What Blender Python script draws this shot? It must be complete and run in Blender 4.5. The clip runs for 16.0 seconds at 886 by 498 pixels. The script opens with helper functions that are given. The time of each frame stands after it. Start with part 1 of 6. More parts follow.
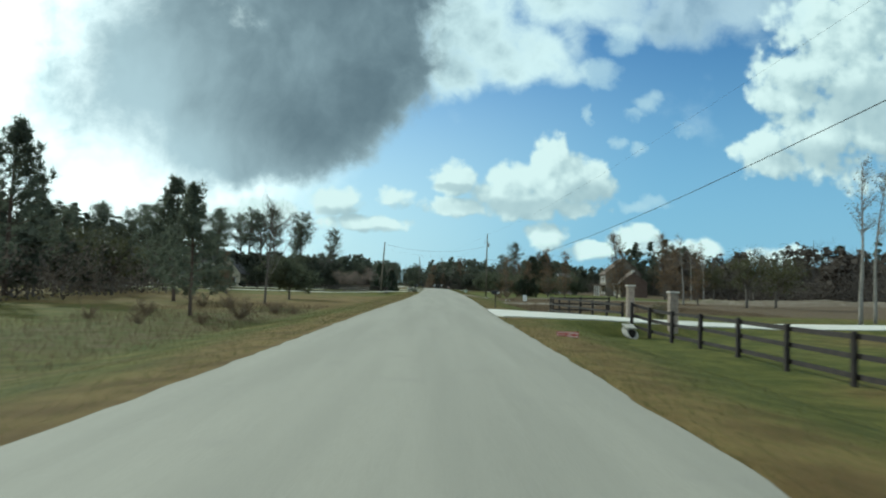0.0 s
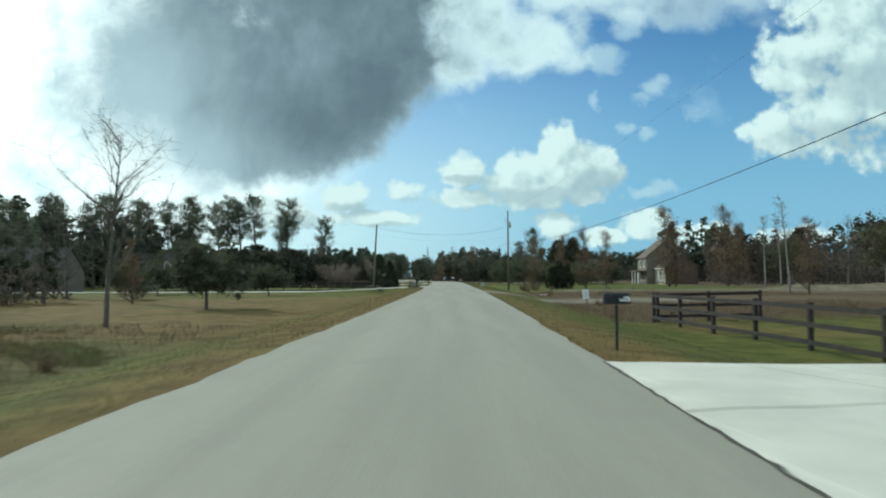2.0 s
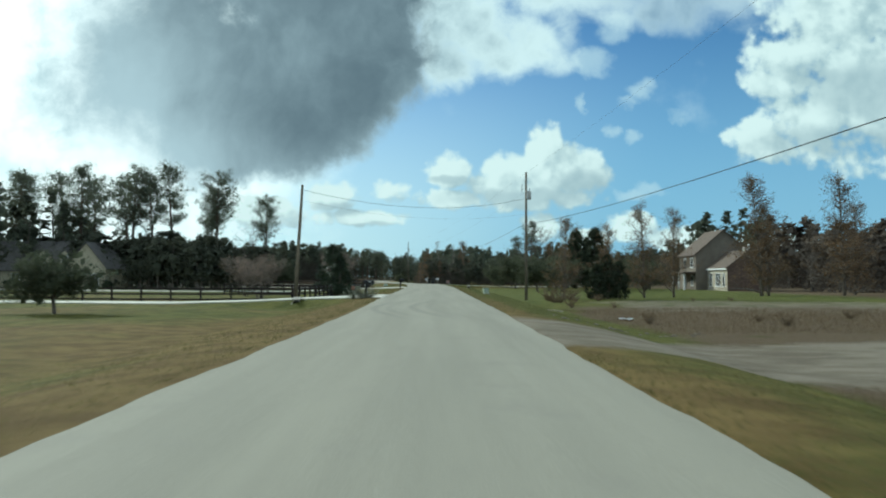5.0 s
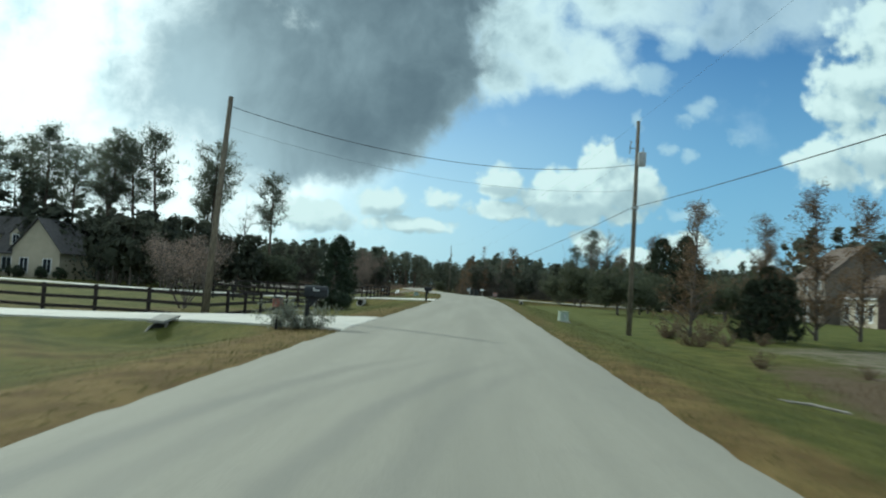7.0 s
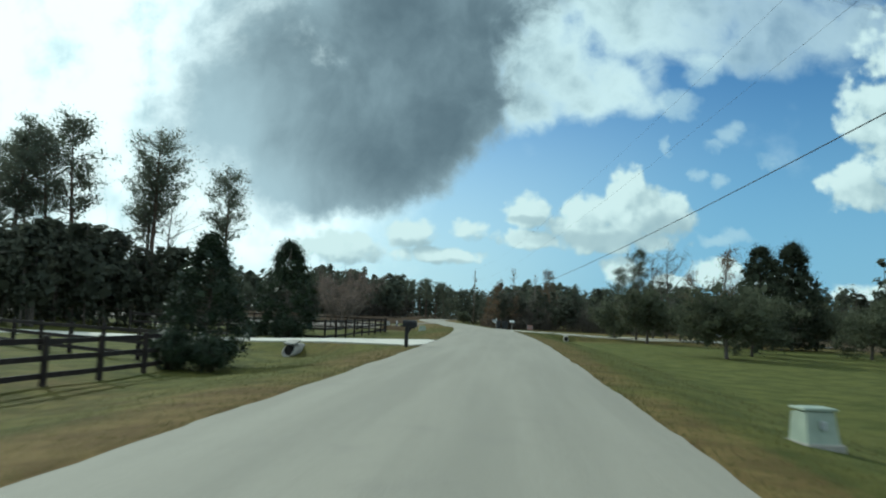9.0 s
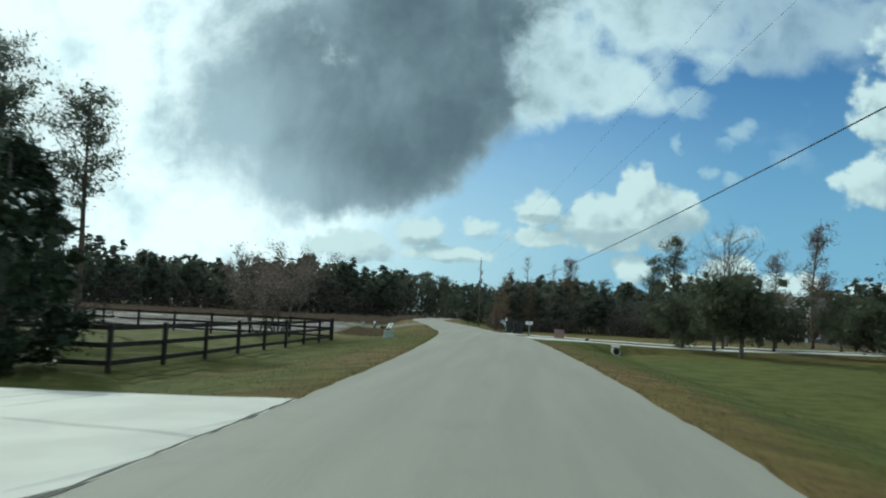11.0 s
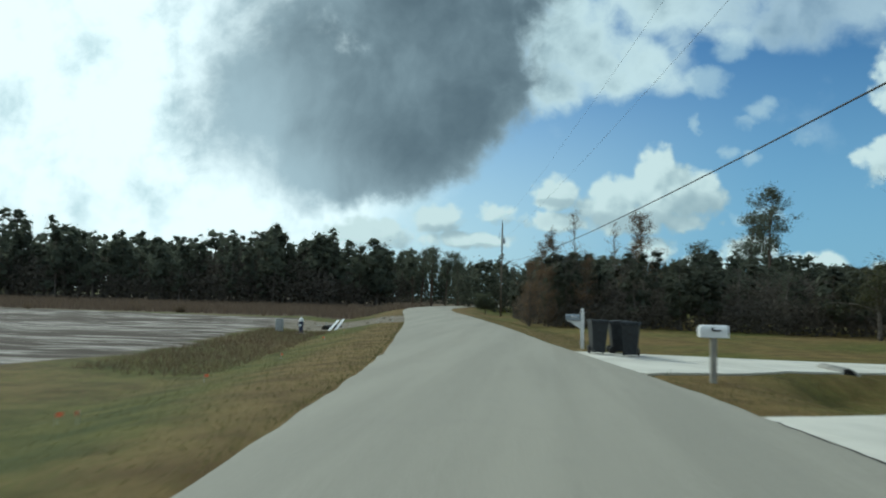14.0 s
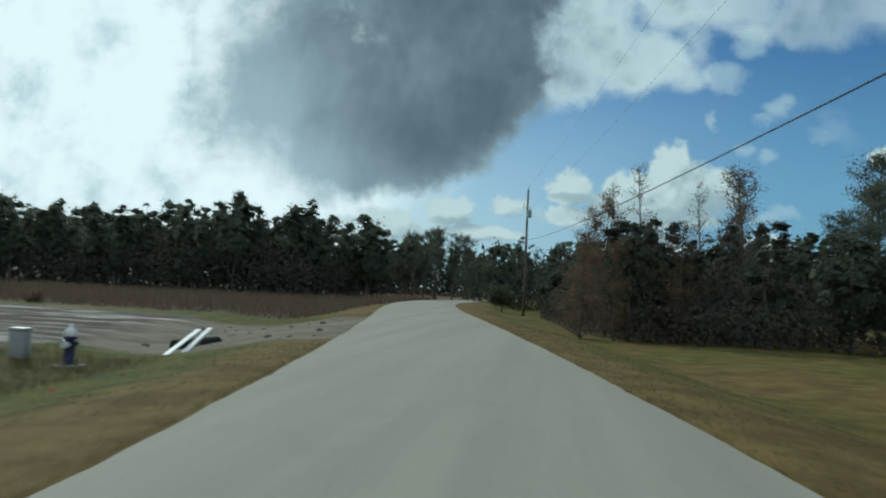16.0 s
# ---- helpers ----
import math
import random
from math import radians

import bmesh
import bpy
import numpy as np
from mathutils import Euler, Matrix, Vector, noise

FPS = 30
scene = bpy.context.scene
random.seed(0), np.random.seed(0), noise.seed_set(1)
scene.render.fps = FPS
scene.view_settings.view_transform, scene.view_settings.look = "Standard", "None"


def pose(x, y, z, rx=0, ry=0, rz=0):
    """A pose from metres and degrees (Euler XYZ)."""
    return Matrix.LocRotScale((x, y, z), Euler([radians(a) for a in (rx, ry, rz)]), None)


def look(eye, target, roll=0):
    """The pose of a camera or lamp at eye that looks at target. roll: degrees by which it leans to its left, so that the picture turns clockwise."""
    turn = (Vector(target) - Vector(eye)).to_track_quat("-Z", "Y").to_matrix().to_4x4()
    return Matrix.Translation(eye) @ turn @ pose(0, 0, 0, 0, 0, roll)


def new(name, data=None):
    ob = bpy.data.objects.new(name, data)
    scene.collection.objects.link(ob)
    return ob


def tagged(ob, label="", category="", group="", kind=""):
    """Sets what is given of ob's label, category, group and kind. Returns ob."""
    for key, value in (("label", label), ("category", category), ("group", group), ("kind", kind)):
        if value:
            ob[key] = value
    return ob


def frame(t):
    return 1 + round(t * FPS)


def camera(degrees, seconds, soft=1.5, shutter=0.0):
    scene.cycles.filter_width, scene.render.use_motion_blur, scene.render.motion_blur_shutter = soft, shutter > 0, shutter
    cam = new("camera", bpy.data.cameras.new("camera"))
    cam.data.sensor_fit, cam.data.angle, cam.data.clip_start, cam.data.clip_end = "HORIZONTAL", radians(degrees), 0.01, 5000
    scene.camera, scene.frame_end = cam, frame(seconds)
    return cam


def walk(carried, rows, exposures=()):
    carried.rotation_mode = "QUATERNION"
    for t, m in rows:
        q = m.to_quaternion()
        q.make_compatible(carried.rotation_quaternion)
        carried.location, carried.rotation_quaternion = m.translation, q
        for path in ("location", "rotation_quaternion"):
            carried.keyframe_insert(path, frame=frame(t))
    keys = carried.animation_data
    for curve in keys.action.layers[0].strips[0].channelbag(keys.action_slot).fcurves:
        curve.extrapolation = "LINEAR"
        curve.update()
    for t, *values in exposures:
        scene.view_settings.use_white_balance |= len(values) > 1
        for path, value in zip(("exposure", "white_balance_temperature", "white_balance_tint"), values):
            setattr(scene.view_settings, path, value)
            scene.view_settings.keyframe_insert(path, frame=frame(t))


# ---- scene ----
cam = camera(64.0, 16.0, soft=2.0, shutter=0.4)
PATH = [
    (0, (-0.317, -1.268, 1.367), (-0.289, 0.73, 1.465), 1.6),
    (0.5, (-0.235, 6.314, 1.363), (-0.214, 8.312, 1.462), 0.3),
    (1, (-0.093, 13.682, 1.388), (-0.092, 15.68, 1.484), 0.5),
    (1.5, (0.033, 20.988, 1.392), (0.034, 22.986, 1.477), 0.6),
    (2, (0.275, 28.166, 1.373), (0.273, 30.165, 1.449), -0.4),
    (2.5, (0.431, 35.323, 1.378), (0.445, 37.322, 1.447), 0.8),
    (3, (0.59, 42.472, 1.399), (0.62, 44.47, 1.477), 0.3),
    (5.5, (1.109, 77.943, 1.378), (1.148, 79.941, 1.455), 0.2),
    (6, (1.225, 84.759, 1.405), (1.26, 86.758, 1.457), 2.5),
    (6.5, (1.35, 91.61, 1.41), (1.364, 93.61, 1.466), 2.6),
    (7, (1.433, 98.531, 1.382), (1.337, 100.526, 1.482), 3.4),
    (7.5, (1.554, 105.311, 1.411), (1.378, 107.298, 1.556), 1.4),
    (8, (1.71, 112.162, 1.443), (1.527, 114.147, 1.612), 3.0),
    (10.5, (1.636, 146.829, 1.448), (1.459, 148.812, 1.634), 1.7),
    (11, (1.43, 153.918, 1.477), (1.221, 155.899, 1.653), 2.6),
    (11.5, (1.175, 161.153, 1.495), (0.948, 163.134, 1.658), 2.4),
    (12, (0.828, 168.35, 1.52), (0.577, 170.328, 1.668), 3.4),
    (12.5, (0.484, 175.47, 1.518), (0.236, 177.45, 1.652), 2.6),
    (13, (0.07, 182.502, 1.46), (-0.164, 184.484, 1.592), 3.2),
    (13.5, (-0.474, 189.468, 1.464), (-0.677, 191.454, 1.59), 1.9),
    (14, (-1.116, 196.303, 1.429), (-1.374, 198.281, 1.565), 1.5),
    (14.5, (-1.544, 202.785, 1.241), (-1.88, 204.752, 1.38), 0.4),
    (15, (-2.152, 209.498, 1.283), (-2.6, 211.442, 1.428), 1.1),
    (15.5, (-2.842, 216.142, 1.352), (-3.214, 218.102, 1.496), 2.8),
    (16, (-3.647, 222.651, 1.338), (-3.937, 224.627, 1.451), 2.8),
]
EXPOSURES = [(0, -0.24, 5700, -9), (8, -0.29, 5620, -9), (11, -0.45, 5560, -9), (13.5, -0.48, 5600, -6), (14.5, -0.53, 5600, -6), (16, -0.70, 5560, -6)]
walk(cam, [(t, look(eye, target, roll)) for t, eye, target, roll in PATH], EXPOSURES)

# ---- sky, sun ----
SUN_AZ, SUN_EL = radians(45.0), radians(28.5)  # to the left of the road's first heading

world = bpy.data.worlds.new("sky")
scene.world = world
world.use_nodes = True


class Nodes:
    """Small shorthand for node trees."""

    def __init__(self, tree):
        self.tree = tree
        tree.nodes.clear()

    def add(self, kind, **props):
        n = self.tree.nodes.new(kind)
        for k, v in props.items():
            setattr(n, k, v)
        return n

    def put(self, sock, val):
        if isinstance(val, bpy.types.NodeSocket):
            self.tree.links.new(val, sock)
        elif val is not None:
            sock.default_value = val

    def math(self, op, a, b=None, c=None, clamp=False):
        n = self.add("ShaderNodeMath", operation=op, use_clamp=clamp)
        for s, v in zip(n.inputs, (a, b, c)):
            self.put(s, v)
        return n.outputs[0]

    def vec(self, op, a, b=None, out=0):
        n = self.add("ShaderNodeVectorMath", operation=op)
        self.put(n.inputs[0], a)
        if b is not None:
            self.put(n.inputs[1], b)
        return n.outputs[out]

    def step(self, v, lo, hi, a=0.0, b=1.0):
        n = self.add("ShaderNodeMapRange", interpolation_type="SMOOTHSTEP")
        for s, x in zip(n.inputs, (v, lo, hi, a, b)):
            self.put(s, x)
        return n.outputs[0]

    def noise(self, vec, scale, detail=4.0, rough=0.55, out=0, warp=0.0):
        n = self.add("ShaderNodeTexNoise")
        self.put(n.inputs["Vector"], vec)
        n.inputs["Scale"].default_value = scale
        n.inputs["Detail"].default_value = detail
        n.inputs["Roughness"].default_value = rough
        n.inputs["Distortion"].default_value = warp
        return n.outputs[out]

    def mix(self, f, a, b, mode="MIX"):
        n = self.add("ShaderNodeMix", data_type="RGBA", blend_type=mode)
        self.put(n.inputs[0], f)
        self.put(n.inputs[6], a if isinstance(a, bpy.types.NodeSocket) else (*a, 1))
        self.put(n.inputs[7], b if isinstance(b, bpy.types.NodeSocket) else (*b, 1))
        return n.outputs[2]


def build_sky():
    k = Nodes(world.node_tree)
    d = k.vec("NORMALIZE", k.add("ShaderNodeTexCoord").outputs["Generated"])
    sep = k.add("ShaderNodeSeparateXYZ")
    k.put(sep.inputs[0], d)
    dx, dy, dz = sep.outputs
    ahead = k.math("MAXIMUM", dy, 0.05)
    flat = k.add("ShaderNodeCombineXYZ")
    k.put(flat.inputs[0], k.math("DIVIDE", dx, ahead)), k.put(flat.inputs[1], k.math("DIVIDE", dz, ahead))
    uv = flat.outputs[0]
    front = k.step(dy, 0.1, 0.35)

    # clear sky
    sky = k.add("ShaderNodeTexSky", sky_type="NISHITA")
    sky.sun_disc, sky.sun_elevation, sky.sun_rotation = False, SUN_EL, -SUN_AZ
    sky.air_density, sky.dust_density, sky.ozone_density = 1.0, 0.6, 1.5
    clear = k.vec("MULTIPLY", sky.outputs[0], (0.056, 0.084, 0.112))

    def centred(v, gain):
        return k.math("MULTIPLY", k.math("SUBTRACT", v, 0.5), gain)

    def bent(p, scale, amount, detail=3.0):
        """The place p, pushed about by noise."""
        return k.vec("ADD", p, k.vec("MULTIPLY", k.vec("SUBTRACT", k.noise(p, scale, detail, 0.55, out=1), (0.5, 0.5, 0.5)), (amount, amount, 0)))

    def field(p, blobs, blend=0.35):
        top = None
        for bu, bv, ru, rv in blobs:
            off = k.vec("MULTIPLY", k.vec("SUBTRACT", p, (bu, bv, 0)), (1 / ru, 1 / rv, 0))
            one = k.math("SUBTRACT", 1.0, k.vec("DOT_PRODUCT", off, off, out=1))
            top = one if top is None else k.math("SMOOTH_MAX", top, one, blend)
        return k.math("MAXIMUM", top, -3.0)

    def billow(p, scale):
        n = k.add("ShaderNodeTexVoronoi", feature="SMOOTH_F1")
        k.put(n.inputs["Vector"], p)
        n.inputs["Scale"].default_value, n.inputs["Smoothness"].default_value = scale, 0.6
        return k.math("SUBTRACT", 0.5, n.outputs["Distance"])

    broad = k.noise(uv, 6.0, 5.0, 0.55)
    wisp = k.noise(bent(uv, 9.0, 0.06), 15.0, 6.0, 0.6)

    # heaped clouds: rounded heads lit from the sun's side
    def heap(p):
        q = bent(p, 18.0, 0.020, 3.0)
        h = field(q, CUMULI, 0.30)
        puff = k.math("ADD", k.math("MULTIPLY", billow(q, 30.0), 1.0), k.math("MULTIPLY", billow(q, 75.0), 0.55))
        return k.math("ADD", h, k.math("ADD", puff, centred(k.noise(p, 70.0, 5.0, 0.6), 0.8)))

    dens = heap(uv)
    toward = heap(k.vec("ADD", uv, (-0.022, 0.020, 0)))
    m_heap = k.math("MULTIPLY", k.step(dens, -0.05, 0.60), front)
    lit = k.step(k.math("ADD", k.math("SUBTRACT", dens, toward), centred(broad, 0.9)), -0.95, 0.75)
    under = k.math("ADD", field(bent(uv, 14.0, 0.04), BASES), centred(wisp, 1.2))
    c_heap = k.mix(lit, (0.54, 0.65, 0.68), (0.96, 1.04, 1.0))
    c_heap = k.mix(k.step(under, -0.9, 0.9, 0.0, 0.7), c_heap, (0.50, 0.605, 0.64))
    # thin shreds
    dens2 = k.math("ADD", field(bent(uv, 16.0, 0.075, 4.0), SHREDS), centred(wisp, 3.0))
    m_shred = k.math("MULTIPLY", k.math("MULTIPLY", k.step(dens2, -0.3, 1.3), 0.62), front)
    # the large rain-grey cloud, smooth and streaky
    q = bent(bent(uv, 3.0, 0.09, 2.0), 10.0, 0.055, 5.0)
    streak = k.noise(k.vec("MULTIPLY", bent(uv, 4.0, 0.14, 4.0), (1.0, 0.75, 1)), 6.0, 6.0, 0.55)
    big = field(q, GREY, 0.5)
    dens3 = k.math("ADD", big, k.math("ADD", centred(wisp, 1.1), centred(broad, 1.3)))
    # its sunward side thins out, the other stays ragged and firm
    side = k.add("ShaderNodeSeparateXYZ")
    k.put(side.inputs[0], uv)
    hi = k.step(side.outputs[0], -0.48, -0.18, 1.15, 0.55)
    m_big = k.math("MULTIPLY", k.step(k.math("DIVIDE", k.math("ADD", dens3, 0.1), hi), 0.0, 1.0), front)
    shade = k.math("ADD", centred(streak, 2.4), k.step(side.outputs[0], -0.50, -0.15, -0.95, 0.40))
    shade = k.math("ADD", shade, k.step(side.outputs[1], 0.14, 0.25, -0.50, 0.1))
    core = k.step(k.math("ADD", shade, k.step(dens3, 0.0, 0.7, -0.5, 0.0)), -1.1, 0.9)
    c_big = k.mix(core, (0.60, 0.70, 0.75), (0.150, 0.194, 0.230))
    # white fringe to its right, grey within
    qf = bent(uv, 12.0, 0.05, 4.0)
    dens4 = k.math("ADD", field(qf, FRINGE), k.math("ADD", centred(wisp, 2.0), k.math("MULTIPLY", billow(qf, 26.0), 0.8)))
    thin = k.add("ShaderNodeSeparateXYZ")
    k.put(thin.inputs[0], uv)
    m_fringe = k.math("MULTIPLY", k.math("MULTIPLY", k.step(dens4, -0.35, 0.9), k.step(thin.outputs[0], 0.14, 0.36, 1.0, 0.62)), front)
    c_fringe = k.mix(k.step(k.math("ADD", dens4, centred(streak, 3.2)), 0.35, 1.9), (0.92, 1.02, 1.02), (0.46, 0.56, 0.61))
    # bright broken cloud round the sun
    to_sun = k.vec("DOT_PRODUCT", d, (-math.sin(SUN_AZ) * math.cos(SUN_EL), math.cos(SUN_AZ) * math.cos(SUN_EL), math.sin(SUN_EL)), out=1)
    near = k.step(to_sun, 0.70, 0.92)
    sheet = k.step(k.math("ADD", near, centred(broad, 1.2)), 0.10, 0.65)
    c_sheet = k.mix(k.step(k.math("ADD", centred(broad, 1.0), centred(wisp, 0.6)), -0.05, 0.33), (1.45, 1.47, 1.43), (0.78, 0.92, 0.94))
    # scattered cloud over the rest of the sky, unseen, brightened to fill shaded faces
    rest = k.noise(d, 3.2, 5.0, 0.55, warp=0.3)
    m_rest = k.math("MULTIPLY", k.math("MULTIPLY", k.step(rest, 0.40, 0.56), k.step(dz, 0.03, 0.2)), k.math("SUBTRACT", 1.0, k.step(dy, 0.45, 0.62)))

    glow = k.mix(k.step(to_sun, 0.45, 0.80), (0.37, 0.62, 0.82), (0.85, 1.0, 1.04))
    hazy = k.mix(k.step(dz, 0.0, 0.40, 0.84, 0.0), clear, glow)
    col = k.mix(m_rest, hazy, (1.35, 1.36, 1.35))
    col = k.mix(sheet, col, c_sheet)
    col = k.mix(m_shred, col, (0.72, 0.86, 0.92))
    col = k.mix(m_heap, col, c_heap)
    col = k.mix(m_fringe, col, c_fringe)
    col = k.mix(m_big, col, c_big)
    bg = k.add("ShaderNodeBackground")
    k.put(bg.inputs[0], col)
    bg.inputs[1].default_value = 1.0
    k.put(k.add("ShaderNodeOutputWorld").inputs[0], bg.outputs[0])


# clouds by place on the sky: across, up, half width, half height
CUMULI = [
    (0.028, 0.151, 0.043, 0.028), (0.162, 0.188, 0.034, 0.040), (0.112, 0.146, 0.060, 0.036), (0.188, 0.152, 0.068, 0.046),
    (0.040, 0.110, 0.064, 0.017), (0.140, 0.118, 0.110, 0.028), (0.225, 0.148, 0.038, 0.030), (0.080, 0.130, 0.034, 0.030),
    (-0.140, 0.112, 0.048, 0.026), (-0.057, 0.122, 0.031, 0.020), (-0.095, 0.081, 0.078, 0.014), (-0.24, 0.090, 0.077, 0.026),
    (0.162, 0.070, 0.036, 0.023), (0.285, 0.072, 0.046, 0.024), (0.36, 0.055, 0.064, 0.023), (0.50, 0.05, 0.077, 0.020), (0.225, 0.052, 0.038, 0.015),
    (0.470, 0.200, 0.054, 0.038), (0.545, 0.225, 0.090, 0.060), (0.515, 0.300, 0.075, 0.060), (0.63, 0.27, 0.115, 0.128), (0.60, 0.39, 0.128, 0.102),
]
SHREDS = [
    (0.232, 0.312, 0.032, 0.020), (0.222, 0.240, 0.008, 0.020), (0.300, 0.268, 0.022, 0.018), (0.285, 0.250, 0.022, 0.012), (0.350, 0.228, 0.020, 0.014),
    (0.288, 0.200, 0.014, 0.014), (0.262, 0.205, 0.012, 0.014), (0.30, 0.13, 0.04, 0.012), (0.27, 0.355, 0.03, 0.02),
]
BASES = [
    (0.13, 0.112, 0.10, 0.014), (0.215, 0.130, 0.04, 0.016), (0.03, 0.137, 0.03, 0.006), (-0.13, 0.092, 0.035, 0.008), (-0.055, 0.105, 0.02, 0.006),
    (0.60, 0.195, 0.12, 0.022), (0.64, 0.27, 0.09, 0.040), (-0.10, 0.070, 0.05, 0.005), (0.56, 0.29, 0.05, 0.016),
]
GREY = [
    (-0.29, 0.262, 0.185, 0.135), (-0.20, 0.222, 0.110, 0.090), (-0.38, 0.31, 0.185, 0.19), (-0.15, 0.38, 0.17, 0.19), (-0.26, 0.56, 0.38, 0.24),
    (-0.31, 0.208, 0.165, 0.085), (-0.175, 0.215, 0.090, 0.075), (-0.13, 0.29, 0.115, 0.10), (-0.24, 0.190, 0.120, 0.062),
]
FRINGE = [
    (0.02, 0.36, 0.118, 0.088), (0.10, 0.335, 0.106, 0.053), (0.02, 0.30, 0.053, 0.041), (0.20, 0.44, 0.260, 0.083), (0.38, 0.42, 0.165, 0.071), (0.0, 0.48, 0.260, 0.118),
]
build_sky()

sun = new("sun", bpy.data.lights.new("sun", "SUN"))
sun.data.energy, sun.data.angle, sun.data.color = 3.6, radians(0.6), (1.0, 0.93, 0.82)
sun.matrix_world = look((0, 0, 0), (math.sin(SUN_AZ) * math.cos(SUN_EL), -math.cos(SUN_AZ) * math.cos(SUN_EL), -math.sin(SUN_EL)))


# ---- materials ----
def material(name, rough=0.8, metal=0.0, spec=0.3):
    m = bpy.data.materials.new(name)
    m.use_nodes = True
    k = Nodes(m.node_tree)
    b = k.add("ShaderNodeBsdfPrincipled")
    b.inputs["Roughness"].default_value, b.inputs["Metallic"].default_value = rough, metal
    b.inputs["Specular IOR Level"].default_value = spec
    out = k.add("ShaderNodeOutputMaterial")
    k.put(out.inputs[0], b.outputs[0])
    return m, k, b, out


def bump(k, b, height, strength=0.4, distance=0.02):
    n = k.add("ShaderNodeBump")
    n.inputs["Strength"].default_value, n.inputs["Distance"].default_value = strength, distance
    k.put(n.inputs["Height"], height)
    k.put(b.inputs["Normal"], n.outputs[0])


def place(k):
    return k.add("ShaderNodeTexCoord").outputs["Object"]


def worn(name, dark, light, scale=6.0, fine=60.0, rough=0.8, metal=0.0, relief=0.2, spec=0.3):
    """A plain surface with stains and grain."""
    m, k, b, _ = material(name, rough, metal, spec)
    p = place(k)
    a = k.noise(p, scale, 4.0)
    g = k.noise(p, fine, 3.0)
    f = k.math("ADD", k.math("MULTIPLY", k.step(a, 0.3, 0.7), 0.7), k.math("MULTIPLY", g, 0.3))
    k.put(b.inputs["Base Color"], k.mix(f, dark, light))
    if relief:
        bump(k, b, g, relief, 0.01)
    return m


def leafy(name, dark, light, thin=0.25, spec=0.25, rough=0.6):
    """Leaves: each its own shade, letting some light through."""
    m, k, b, out = material(name, rough, 0.0, spec)
    geo = k.add("ShaderNodeNewGeometry").outputs["Random Per Island"]
    ob = k.add("ShaderNodeObjectInfo").outputs["Random"]
    f = k.math("ADD", k.math("MULTIPLY", geo, 0.75), k.math("MULTIPLY", ob, 0.25))
    col = k.mix(f, dark, light)
    k.put(b.inputs["Base Color"], col)
    t = k.add("ShaderNodeBsdfTranslucent")
    k.put(t.inputs[0], col)
    mx = k.add("ShaderNodeMixShader")
    mx.inputs[0].default_value = thin
    k.put(mx.inputs[1], b.outputs[0]), k.put(mx.inputs[2], t.outputs[0])
    k.put(out.inputs[0], mx.outputs[0])
    return m


def bark(name, dark, light):
    m, k, b, _ = material(name, 0.9)
    p = k.vec("MULTIPLY", place(k), (6, 6, 1.2))
    n = k.noise(p, 3.0, 5.0, 0.6)
    k.put(b.inputs["Base Color"], k.mix(k.step(n, 0.3, 0.7), dark, light))
    bump(k, b, n, 0.6, 0.03)
    return m


